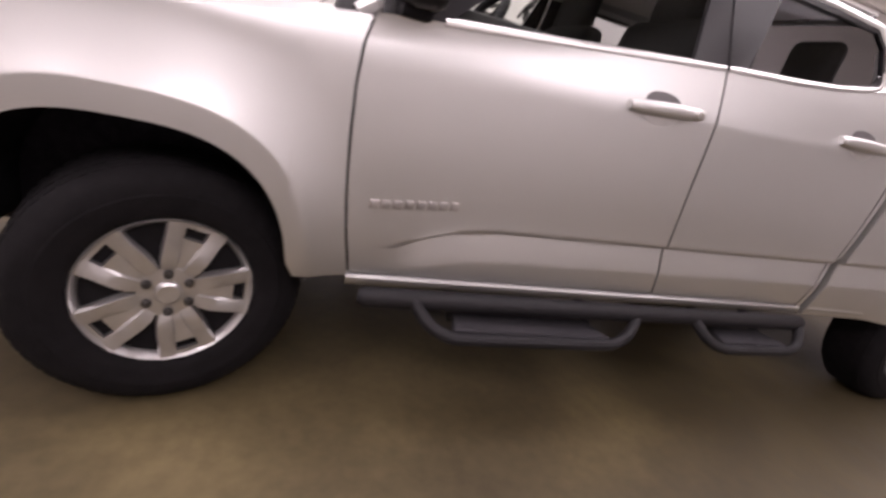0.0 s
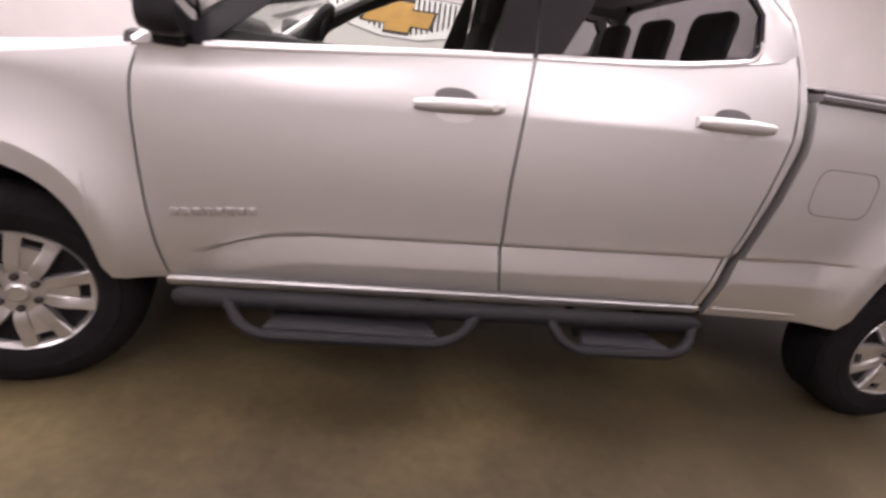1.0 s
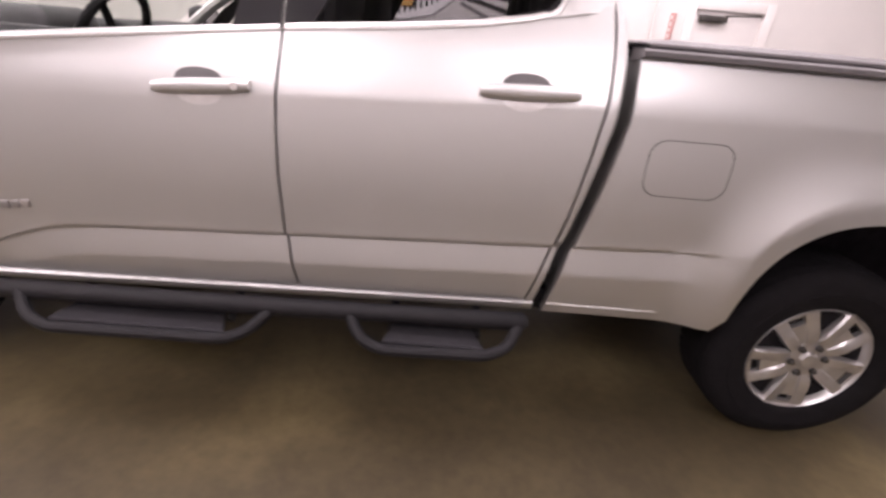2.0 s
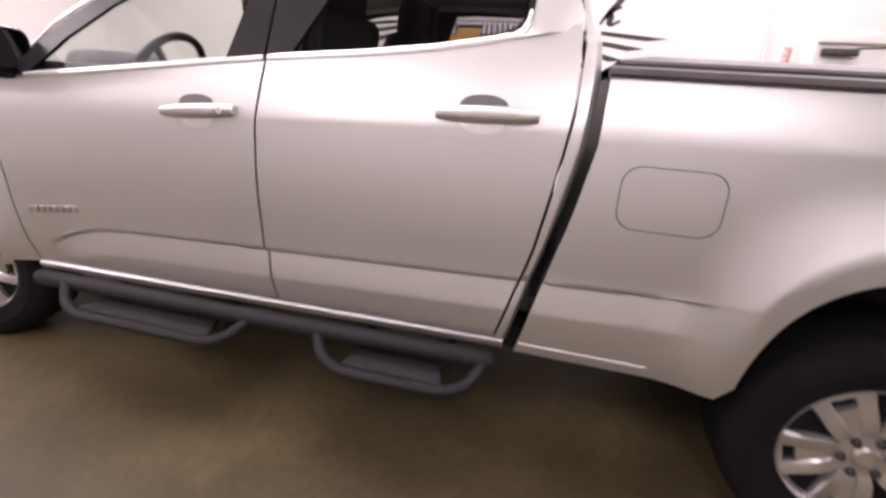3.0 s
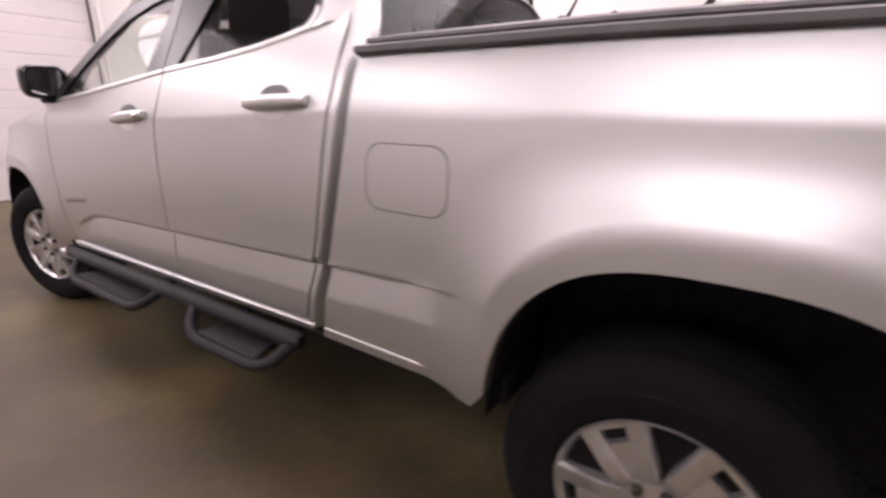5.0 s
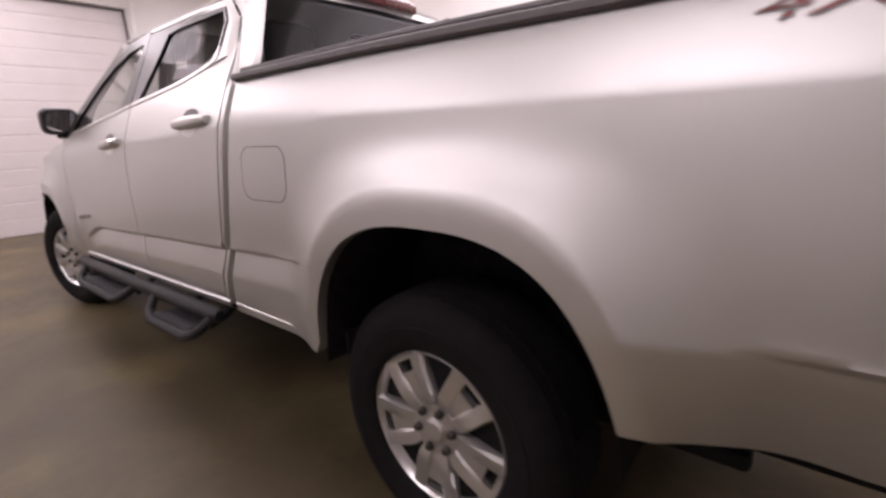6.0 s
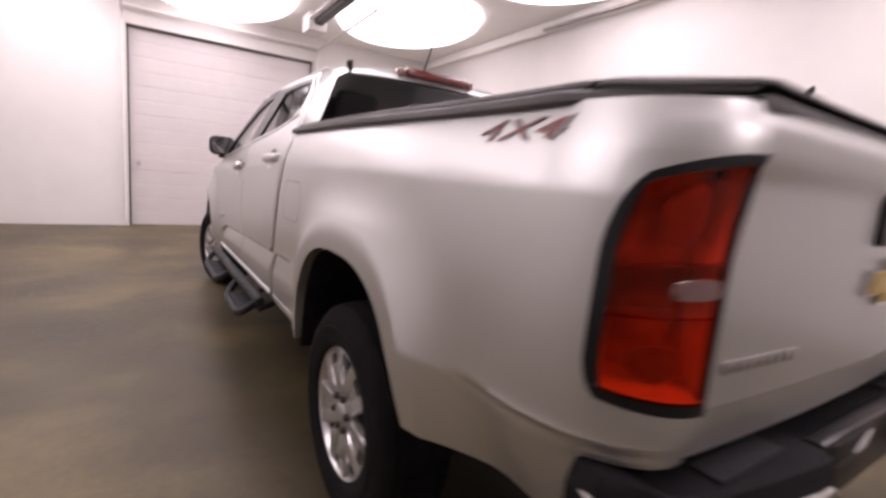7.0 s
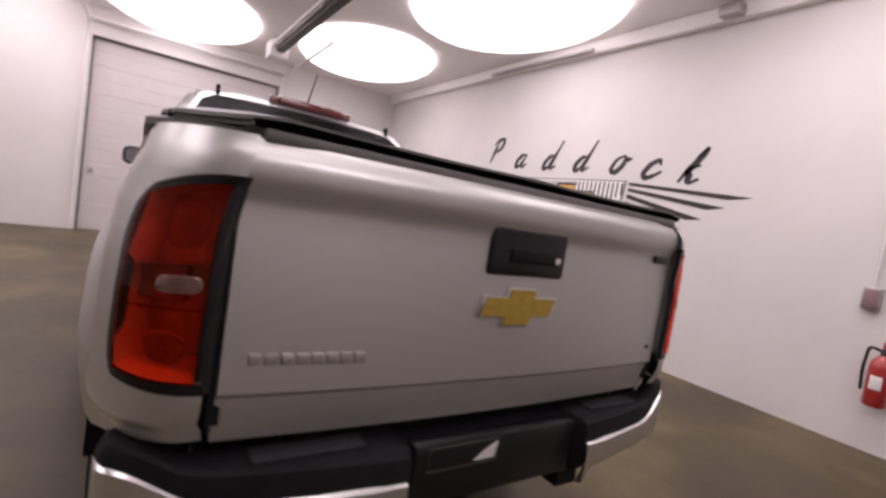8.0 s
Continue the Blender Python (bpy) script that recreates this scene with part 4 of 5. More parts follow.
            rows.append([(xm - 0.012 + math.cos(a) * 0.070 * s, side(xm - 0.012 + math.cos(a) * 0.070 * s, zm - 0.004 - abs(math.sin(a)) ** 0.7 * 0.050 * s) - 0.0016, zm - 0.004 - abs(math.sin(a)) ** 0.7 * 0.050 * s) for s in (1.0, 0.8, 0.4, 0.02)])
        sheet(bm, rows)
        part("handle_cup_shading", near(bm, far), BRIGHT, d)
        bm = bmesh.new()
        rows = []
        for i in range(17):
            u = i / 16
            x = lerp(xa, xb, u)
            e = math.sin(math.pi * min(1, max(0, 0.04 + u * 0.92))) ** 0.22
            zc, h = lerp(za, zb, u), 0.0245 * e
            o = 0.032 * e
            rows.append([(x, ym + 0.004 - (o + 0.004) * max(0.0, math.sin(b)) ** 0.6, zc - h * math.copysign(abs(math.cos(b)) ** 0.75, math.cos(b))) for b in [math.pi * q / 9 for q in range(10)]])
        g = sheet(bm, rows)
        bm.faces.new(g[0])
        bm.faces.new(list(reversed(g[-1])))
        hd = part("handle", near(bm, far), PAINT, d, "silver pull handle")
        if d is fd and not far:
            part("key_lock", revolve(bmesh.new(), [(0, -0.004), (0.011, -0.004), (0.012, 0.0), (0.012, 0.01), (0, 0.01)], 14, "y", (xb - 0.035, ym - 0.034, zb)), CHROME, hd, "key lock cap")

    # badge bar on the front door, unreadable lettering
    if not far:
        for i in range(8):
            bx = 0.522 + i * 0.035
            bm = boxbm(bx, bx + 0.025, side(bx, 0.735) - 0.006, side(bx, 0.735) + 0.004, 0.716 + i * 0.004, 0.742 + i * 0.004, bevel=0.002)
            part("badge_bar", near(bm, far), GALV, fd)

    # fuel flap
    if not far:
        fx0, fx1, fz0, fz1 = 2.768, 3.028, 0.966, 1.137
        pts = []
        for cx_, cz_, a0 in ((fx1 - 0.05, fz1 - 0.05, 0), (fx0 + 0.05, fz1 - 0.05, 90), (fx0 + 0.05, fz0 + 0.05, 180), (fx1 - 0.05, fz0 + 0.05, 270)):
            for k in range(7):
                a = radians(a0 + 15 * k)
                pts.append((cx_ + 0.05 * math.cos(a), cz_ + 0.05 * math.sin(a)))
        ctr = ((fx0 + fx1) / 2, (fz0 + fz1) / 2)
        bm = bmesh.new()
        rows = []
        for s in (1.020, 0.998):
            rows.append([(ctr[0] + (x - ctr[0]) * s, side(x, z) - 0.0009, ctr[1] + (z - ctr[1]) * (s + (s - 1) * 0.4)) for x, z in pts + pts[:1]])
        sheet(bm, rows)
        part("fuel_flap_gap", bm, STEELDARK, truck, "dark shut line round the fuel flap")
        bm = bmesh.new()
        rows = []
        for s in (1.0, 0.985, 0.7, 0.35, 0.02):
            rows.append([(ctr[0] + (x - ctr[0]) * s, side(ctr[0] + (x - ctr[0]) * s, ctr[1] + (z - ctr[1]) * s) - 0.0006, ctr[1] + (z - ctr[1]) * s) for x, z in pts + pts[:1]])
        sheet(bm, rows)
        part("fuel_flap", bm, PAINT, truck)

    # door mirror
    ms = [(0.0, 0.55), (0.12, 0.85), (0.45, 1.0), (0.85, 0.97), (1.0, 0.85)]
    bm = bmesh.new()
    rows = []
    for t, s in ms:
        x = lerp(0.490, 0.612, t)
        ring_ = []
        for k in range(24):
            a = 2 * math.pi * k / 24
            ca, sa = math.cos(a), math.sin(a)
            ring_.append((x, 0.052 + 0.100 * s * math.copysign(abs(ca) ** 0.55, ca), 1.333 + 0.083 * s * math.copysign(abs(sa) ** 0.55, sa) + 0.012 * (0.052 - ca * 0.1)))
        rows.append(ring_ + ring_[:1])
    g = sheet(bm, rows)
    bm.faces.new([v for v in g[0][:-1]])
    bmesh.ops.remove_doubles(bm, verts=bm.verts, dist=0.0005)
    mir = part("door_mirror", near(bm, far), GLOSSBLACK, truck, "gloss black door mirror")
    bm = bmesh.new()
    bm.faces.new([bm.verts.new((0.606, 0.052 + 0.090 * 0.87 * math.copysign(abs(math.cos(a)) ** 0.55, math.cos(a)), 1.333 + 0.074 * 0.87 * math.copysign(abs(math.sin(a)) ** 0.55, math.sin(a)))) for a in [2 * math.pi * k / 24 for k in range(24)]])
    part("mirror_glass", near(bm, far), MIRROR, mir, "mirror glass")
    bm = boxbm(0.512, 0.597, 0.03, 0.135, 1.230, 1.290, bevel=0.012)
    part("mirror_foot", near(bm, far), BLACK, mir)

    # side step: long tube with two hoops and treads
    step = part("side_step", near(tube(bmesh.new(), [(0.53, 0.012, 0.441), (0.55, 0.008, 0.441), (1.5, 0.004, 0.459), (2.46, 0.008, 0.478), (2.48, 0.012, 0.478)], [0.022, 0.033, 0.033, 0.033, 0.022], 14), far), POWDER, truck, "black tubular side step")
    for xa, xb, ba, bb, zh in ((0.70, 1.59, 0.80, 1.475, 0.368), (1.855, 2.455, 1.945, 2.372, 0.384)):
        hoop = rounded([(xa, 0.0, zh + 0.085), (ba - 0.045, -0.062, zh + 0.022), (ba + 0.03, -0.085, zh - 0.004), (bb - 0.03, -0.085, zh + 0.004), (bb + 0.045, -0.062, zh + 0.03), (xb, 0.0, zh + 0.093)], 0.07, 6)
        part("hoop", near(tube(bmesh.new(), hoop, 0.021, 10), far), POWDER, step)
        bm = bmesh.new()
        x0, x1 = ba + 0.035, bb - 0.035
        prism(bm, [(x0, -0.074), (x1, -0.074), (x1 - 0.045, 0.045), (x0 + 0.03, 0.045)], zh + 0.004, zh + 0.026, "xy")
        bmesh.ops.bevel(bm, geom=list(bm.edges), offset=0.005, segments=1, affect="EDGES")
        part("tread", near(bm, far), TREAD, step, "rough black tread plate")
        for k in range(2):
            hx = lerp(ba + 0.06, bb - 0.06, k)
            part("bracket", near(tube(bmesh.new(), [(hx, 0.03, zh - 0.002), (hx, 0.10, 0.41), (hx, 0.22, 0.48)], 0.016, 8), far), POWDER, step)

    # wheel housings
    for a in ARCHES:
        bm = bmesh.new()
        rows = []
        for y in (0.035, 0.12, 0.40):
            row = []
            for i in range(33):
                px, pz = arch_pt(a, i / 32)
                k = 1.0 if y < 0.1 else 0.99
                row.append((a[0] + (px - a[0]) * k, y, (pz if pz > a[3] + 0.001 else 0.47)))
            rows.append(row)
        g = sheet(bm, rows)
        bm.faces.new(g[-1])
        part("wheel_housing", near(bm, far), LINER, truck, "black wheel arch liner")
    part("mud_flap", near(boxbm(WB - 0.40, WB - 0.385, 0.10, 0.30, 0.47, 0.55, bevel=0.006), far), LINER, truck)

# roof
bm = bmesh.new()
rows = []
for i in range(25):
    x = lerp(1.08, 2.555, i / 24)
    rail = float(np.interp(x, [1.08, 1.3, 1.5, 2.0, 2.3, 2.555], [1.628, 1.682, 1.702, 1.712, 1.704, 1.690]))
    crown = float(np.interp(x, [1.08, 1.3, 1.6, 2.0, 2.3, 2.48, 2.555], [1.705, 1.762, 1.795, 1.806, 1.802, 1.794, 1.782]))
    row = []
    y0 = 0.121 + (rail - 1.36) * 0.45
    for k in range(33):
        t = -1 + 2 * k / 32
        w = YC - y0
        y = YC + w * math.copysign(abs(math.sin(t * math.pi / 2)) ** 0.9, t)
        h = 1 - abs((y - YC) / w) ** 5.0
        row.append((x, y, rail + (crown - rail) * (0.72 * h + 0.28 * (1 - ((y - YC) / w) ** 2))))
    rows.append(row)
g = sheet(bm, rows)
flange(bm, g, (0, 0, -0.03))
roof = part("roof", bm, PAINT, truck)
bm = bmesh.new()
box(bm, 2.515, 2.590, 0.735, 1.151, 1.752, 1.806, bevel=0.018, seg=3)
part("brake_lamp", bm, REDDEEP, roof, "red high-level brake lamp")
part("lamp_end", boxbm(2.52, 2.582, 0.690, 0.733, 1.752, 1.798, bevel=0.01), CLEARLENS, roof)
part("lamp_end", boxbm(2.52, 2.582, 1.153, 1.196, 1.752, 1.798, bevel=0.01), CLEARLENS, roof)
for s in (0.415, 2 * YC - 0.415):
    part("drip_cap", boxbm(2.525, 2.572, s - 0.010, s + 0.010, 1.722, 1.778, bevel=0.004), BLACK, roof)
bm = tube(bmesh.new(), [(2.30, 0.98, 1.79), (2.31, 0.98, 1.815), (2.40, 1.00, 2.03)], [0.012, 0.006, 0.003], 8)
part("aerial", bm, BLACK, roof, "thin black aerial")

# back of the cab
def back_x(z):
    return curve(CE, z) - 0.004


outer = [(0.145, 1.33), (0.160, 1.40), (0.195, 1.50), (0.245, 1.60), (0.290, 1.68), (0.36, 1.735), (0.50, 1.762), (YC, 1.778)]
inner = [(0.205, 1.372), (0.216, 1.42), (0.250, 1.50), (0.294, 1.60), (0.336, 1.675), (0.400, 1.715), (0.54, 1.728), (YC, 1.738)]
outer += [(2 * YC - y, z) for y, z in reversed(outer[:-1])]
inner += [(2 * YC - y, z) for y, z in reversed(inner[:-1])]
bm = bmesh.new()
o = [bm.verts.new((back_x(z) - 0.01, y, z)) for y, z in outer]
i_ = [bm.verts.new((back_x(z) + 0.004, y, z)) for y, z in inner]
i2 = [bm.verts.new((back_x(z) - 0.016, y, z)) for y, z in inner]
n = len(o)
for a, b in ((o, i_), (i_, i2)):
    for k in range(n):
        bm.faces.new((a[k], a[(k + 1) % n], b[(k + 1) % n], b[k]))
low = [bm.verts.new((2.60, y, 0.5)) for y in (0.12, 2 * YC - 0.12)]
bm.faces.new((o[0], o[-1], low[1], low[0]))
part("cab_back", bm, PAINT, truck)
bm = bmesh.new()
bm.faces.new([bm.verts.new((back_x(z) - 0.010, y, z)) for y, z in inner])
gl = part("rear_window", bm, REARGLASS, truck, "dark tinted rear window")
gl.visible_shadow = False

# windscreen, bonnet, front end
bm = bmesh.new()
rows = []
for i in range(9):
    t = i / 8
    x, z = lerp(0.36, 1.09, t), lerp(1.215, 1.70, t) + 0.03 * math.sin(math.pi * t)
    y0 = lerp(0.20, 0.30, t)
    rows.append([(x - 0.10 * (1 - (2 * k / 16 - 1) ** 2), lerp(y0, 2 * YC - y0, k / 16), z) for k in range(17)])
sheet(bm, rows)
gl = part("windscreen", bm, SIDEGLASS, truck, "clear windscreen")
gl.visible_shadow = False
for far in (False, True):
    bm = tube(bmesh.new(), [(0.42, 0.165, 1.215), (0.70, 0.20, 1.42), (0.95, 0.245, 1.555), (1.14, 0.285, 1.655), (1.22, 0.295, 1.69)], 0.030, 8)
    part("windscreen_pillar", near(bm, far), PAINT, truck)
bm = bmesh.new()
rows = []
for i in range(17):
    x = lerp(-0.84, 0.42, i / 16)
    zt_ = float(np.interp(x, [-0.86, -0.4, 0.0, 0.45], [1.00, 1.075, 1.13, 1.215]))
    y0 = side(x, zt_) + 0.002
    row = []
    for k in range(21):
        t = -1 + 2 * k / 20
        row.append((x - 0.06 * (1 - t * t) * (1 - i / 16), YC + (YC - y0) * t, zt_ + 0.055 * (1 - abs(t) ** 3.0)))
    rows.append(row)
g = sheet(bm, rows)
flange(bm, g, (0, 0, -0.03))
part("bonnet", bm, PAINT, truck)
part("front_panel", boxbm(-0.88, -0.80, 0.42, 2 * YC - 0.42, 0.66, 1.01, bevel=0.03), GLOSSBLACK, truck, "black front grille")
for i in range(2):
    part("grille_bar", boxbm(-0.895, -0.86, 0.43, 2 * YC - 0.43, 0.75 + i * 0.14, 0.79 + i * 0.14, bevel=0.01), CHROME, truck)
for far in (False, True):
    part("headlamp", near(boxbm(-0.875, -0.62, 0.225, 0.415, 0.80, 1.0, bevel=0.03), far), CLEARLENS, truck, "clear headlamp")
part("front_bumper", boxbm(-0.95, -0.47, 0.16, 2 * YC - 0.16, 0.42, 0.655, bevel=0.06, seg=3), BLACK, truck, "dark front bumper")

# tailgate
TX = 4.660


def gate_x(y, z):
    """The tailgate's skin: slight crown, top lip, lower crease."""
    x = TX - 0.026 * ((y - YC) / 0.72) ** 2
    x += 0.020 * smooth(1.220, 1.288, z) - 0.020 * smooth(1.306, 1.345, z)
    d = 0.865 - z
    x -= 0.012 * smooth(0.0, 0.012, d) + 0.016 * smooth(0.0, 0.12, d)
    return x


bm = bmesh.new()
zs = [0.762, 0.772, 0.79, 0.815, 0.835, 0.848, 0.853, 0.857, 0.861, 0.865, 0.869, 0.875, 0.89, 0.95, 1.02, 1.10, 1.18, 1.220, 1.233, 1.246, 1.26, 1.274, 1.288, 1.298, 1.306, 1.318, 1.330, 1.339, 1.345]
g = sheet(bm, [[(gate_x(y, z), y, z) for z in zs] for y in [0.247 + (2 * YC - 0.494) * k / 30 for k in range(31)]])
flange(bm, g, (-0.05, 0, 0))
gate = part("tailgate", bm, PAINT, truck, "silver tailgate, shut")
# black strips stand in for the shade in the gaps beside the tailgate
for far in (False, True):
    part("gate_gap_strip", near(boxbm(4.56, 4.622, 0.2345, 0.258, 0.80, 1.341), far), BLACK, truck, "black strip drawn for the dark gap beside the tailgate")
# its handle
hx = TX + 0.001
bm = bmesh.new()
box(bm, hx - 0.014, hx + 0.012, 0.810, 1.076, 1.134, 1.257, bevel=0.0125, seg=4)
part("handle_plate", bm, GLOSSBLACK, gate, "black tailgate handle plate")
part("handle_grip", boxbm(hx + 0.010, hx + 0.018, 0.870, 1.045, 1.170, 1.205, bevel=0.004), BLACK, gate)
part("lock", revolve(bmesh.new(), [(0, 0.0), (0.010, 0.0), (0.010, 0.020), (0, 0.021)], 14, "x", (hx, 1.035, 1.185)), CHROME, gate)
# gold cross-shaped emblem in a bright rim
pts = emblem(0.928, 1.055, 0.275, 0.105)
part("emblem_rim", prism(bmesh.new(), [(y, z) for y, z in pts], hx - 0.006, hx + 0.010, "yz"), CHROME, gate, "bright emblem rim")
pts = emblem(0.934, 1.055, 0.250, 0.090)
part("emblem", prism(bmesh.new(), [(y, z) for y, z in pts], hx + 0.004, hx + 0.0135, "yz"), GOLD, gate, "gold emblem")
for i in range(8):
    y0 = 0.292 + i * 0.030
    part("badge_bar", boxbm(gate_x(y0, 0.93) - 0.003, gate_x(y0, 0.93) + 0.005, y0, y0 + 0.024, 0.922, 0.945, bevel=0.002), GALV, gate)
part("badge_bar", boxbm(gate_x(1.57, 1.25) - 0.004, gate_x(1.57, 1.25) + 0.005, 1.53, 1.60, 1.212, 1.236, bevel=0.002), STEELDARK, gate)
part("badge_bar", boxbm(gate_x(1.6, 0.92) - 0.004, gate_x(1.6, 0.92) + 0.005, 1.585, 1.605, 0.915, 0.928, bevel=0.002), STEELDARK, gate)

# bed: front wall, floor, cover, rails
bm = bmesh.new()
g = sheet(bm, [[(curve(BED_F, z) + 0.012, lerp(side(2.7, z) + 0.014, 2 * YC - side(2.7, z) - 0.014, k), z) for z in (0.52, 0.60, 0.72, 0.84, 0.96, 1.08, 1.20, 1.30, 1.352)] for k in (0, 0.25, 0.5, 0.75, 1)])
flange(bm, g, (0.02, 0, 0))
part("bed_front", bm, PAINT, truck)
part("bed_floor", boxbm(2.72, 4.58, 0.43, 2 * YC - 0.43, 0.72, 0.76), BLACK, truck)
for far in (False, True):
    bm = bmesh.new()
    rows = []
    for i in range(21):
        x = lerp(2.694, 4.60, i / 20)
        y0 = 0.094 + 0.16 * smooth(4.40, 4.64, x)
        dz = rim(x)
        rows.append([(x, y0 + 0.01, 1.358 - dz), (x, y0 - 0.003, 1.364 - dz), (x, y0 - 0.002, 1.378 - dz), (x, y0 + 0.012, 1.384 - dz), (x, y0 + 0.10, 1.384 - dz), (x, y0 + 0.11, 1.344 - dz)])
    g = sheet(bm, rows)
    bm.faces.new(g[0])
    bm.faces.new(list(reversed(g[-1])))
    part("bed_rail", near(bm, far), RAILCAP, truck, "dark plastic bed rail cap")
bm = bmesh.new()
rows = []
for i in range(25):
    x = lerp(2.715, 4.640, i / 24)
    edge = 0.112 + 0.13 * smooth(4.42, 4.66, x)
    k = smooth(2.70, 2.80, x) * (1 - 0.6 * smooth(4.58, 4.65, x))
    zc = 1.387 - rim(x)
    row = [(x, edge + 0.012, zc), (x, edge + 0.006, zc + 0.004), (x, edge + 0.008, zc + 0.012), (x, edge + 0.05, zc + 0.012 + 0.012 * k), (x, edge + 0.075, zc + 0.014 + 0.013 * k)]
    for t in (0.25, 0.5, 0.75, 1.0):
        row.append((x, lerp(edge + 0.075, YC, t), zc + 0.014 + 0.013 * k - 0.004 * math.sin(math.pi * t)))
    row += [(a, 2 * YC - b, c) for a, b, c in reversed(row[:-1])]
    rows.append(row)
g = sheet(bm, rows)
flange(bm, g, (0, 0, -0.006))
part("bed_cover", bm, VINYL, truck, "dark soft bed cover")
part("cover_bar", boxbm(4.585, 4.645, 0.27, 2 * YC - 0.27, 1.338, 1.364, bevel=0.008), VINYL, truck)
# black strips colour in the shaded recess between rails and cover
for far in (False, True):
    bm = bmesh.new()
    rows = []
    for i in range(15):
        x = lerp(2.72, 4.45, i / 14)
        rows.append([(x, y, z - rim(x)) for y, z in ((0.150, 1.376), (0.128, 1.376), (0.128, 1.395), (0.131, 1.398), (0.150, 1.398))])
    g = sheet(bm, rows)
    bm.faces.new(g[0])
    bm.faces.new(list(reversed(g[-1])))
    part("cover_gap_strip", near(bm, far), BLACK, truck, "black strip drawn for the shaded gap under the bed cover")

# four by four decal on the bed side
def skin_y(x, z):
    """The near skin's y, also where it curls round the rear corner."""
    u = (x + 0.012 * smooth(1.25, TAIL_TOP, z) - 4.36) / 0.295
    if u <= 0:
        return side(x, z)
    t = math.asin(min(1.0, u ** (1 / 0.9))) / (math.pi / 2)
    return tail_pt(t, z)[1]


def text_part(body, size, m, material, parent, extrude=0.001, shear=0.0):
    cu = bpy.data.curves.new("decal_text", "FONT")
    cu.body, cu.size, cu.extrude, cu.shear, cu.space_character = body, size, extrude, shear, 1.05
    ob = new("decal_text", cu)
    me = bpy.data.meshes.new_from_object(ob.evaluated_get(bpy.context.evaluated_depsgraph_get()))
    bpy.data.objects.remove(ob)
    bm_ = bmesh.new()
    bm_.from_mesh(me)
    bmesh.ops.transform(bm_, matrix=m, verts=bm_.verts)
    bmesh.ops.subdivide_edges(bm_, edges=[e for e in bm_.edges if e.calc_length() > 0.02], cuts=3)
    for v in bm_.verts:
        v.co.y = skin_y(v.co.x, v.co.z) - 0.0015 - 0.001 * (v.co.y < 0)
    return part("decal", bm_, material, parent, recalc=False)


text_part("4X4", 0.066, Matrix.Translation((4.185, 0, 1.282)) @ Matrix.Rotation(radians(90), 4, "X") @ Matrix.Diagonal((2.05, 0.92, 1, 1)), DECALGREY, truck, 0.0004, 0.35)
text_part("4X4", 0.058, Matrix.Translation((4.191, -0.002, 1.285)) @ Matrix.Rotation(radians(90), 4, "X") @ Matrix.Diagonal((2.15, 0.92, 1, 1)), DECALRED, truck, 0.0004, 0.35)

# rear bumper
bm = bmesh.new()
rows = []


def bumper_x(y):
    """The bumper's outer line in plan."""
    return float(np.interp(YC - abs(y - YC), [0.070, 0.074, 0.085, 0.11, 0.14, 0.20, 0.31, 0.56, 0.943], [4.568, 4.586, 4.603, 4.620, 4.632, 4.650, 4.678, 4.718, 4.730]))


BY = [0.071, 0.074, 0.079, 0.086, 0.096, 0.11, 0.13, 0.16, 0.20, 0.25, 0.31, 0.45, 0.60, 0.645, 0.66, YC]
for y in BY + [2 * YC - v for v in reversed(BY[:-1])]:
    u = abs(y - YC) / (YC - 0.071)
    xo = bumper_x(y) - 0.045 * (u < 0.34)
    zt_ = 0.728 + 0.048 * smooth(0.82, 0.96, u) - 0.035 * smooth(0.975, 1.0, u) ** 2 - 0.012 * (u < 0.34)
    xi = min(4.58 - 0.043 * smooth(0.86, 1.0, u), xo - 0.03)
    rows.append([(xi, y, 0.58), (xi, y, zt_), (lerp(xi, xo, 0.86), y, zt_), (lerp(xi, xo, 0.96), y, zt_ - 0.008), (xo, y, zt_ - 0.03), (xo, y, 0.62), (xo - 0.03, y, 0.565), (xi, y, 0.55)])
g = sheet(bm, rows)
bm.faces.new(g[0])
bm.faces.new(list(reversed(g[-1])))
bump = part("rear_bumper", bm, BLACK, truck, "black rear step bumper with bright ends")
for far in (False, True):
    bm = bmesh.new()
    rows = []
    ys = [0.0695, 0.0725, 0.0775, 0.085, 0.095, 0.11, 0.13, 0.16, 0.20, 0.25, 0.31, 0.45, 0.55, 0.605, 0.64]
    for y in ys:
        u = abs(y - YC) / (YC - 0.071)
        xo = bumper_x(y + 0.002) + 0.003
        zt_ = 0.672 + 0.070 * smooth(0.78, 0.98, u)
        zb = 0.585
        k = smooth(0.60, 0.64, y)
        rows.append([(xo - 0.012, y, zt_), (xo + 0.004, y, zt_ - 0.010), (xo + 0.007, y, zt_ - 0.05), (xo + 0.004, y, lerp(zb, zb - 0.05, k) + 0.01), (xo - 0.02, y, lerp(zb, zb - 0.05, k))])
    sheet(bm, rows)
    part("bumper_end", near(bm, far), BRIGHT, bump, "bright metal bumper corner")
    part("step_pad", near(boxbm(4.600, 4.660, 0.32, 0.56, 0.7285, 0.735, bevel=0.004), far), TREAD, bump)
part("plate_recess", boxbm(4.645, 4.693, 0.67, 2 * YC - 0.67, 0.57, 0.727, bevel=0.01), GLOSSBLACK, bump, "dark number plate recess")
bm = bmesh.new()
o = [(0.705, 0.662), (0.915, 0.662), (0.915, 0.719), (0.705, 0.719)]
for a, b in zip(o, o[1:] + o[:1]):
    tube(bm, [(4.697, *a), (4.697, *b)], 0.0025, 6)
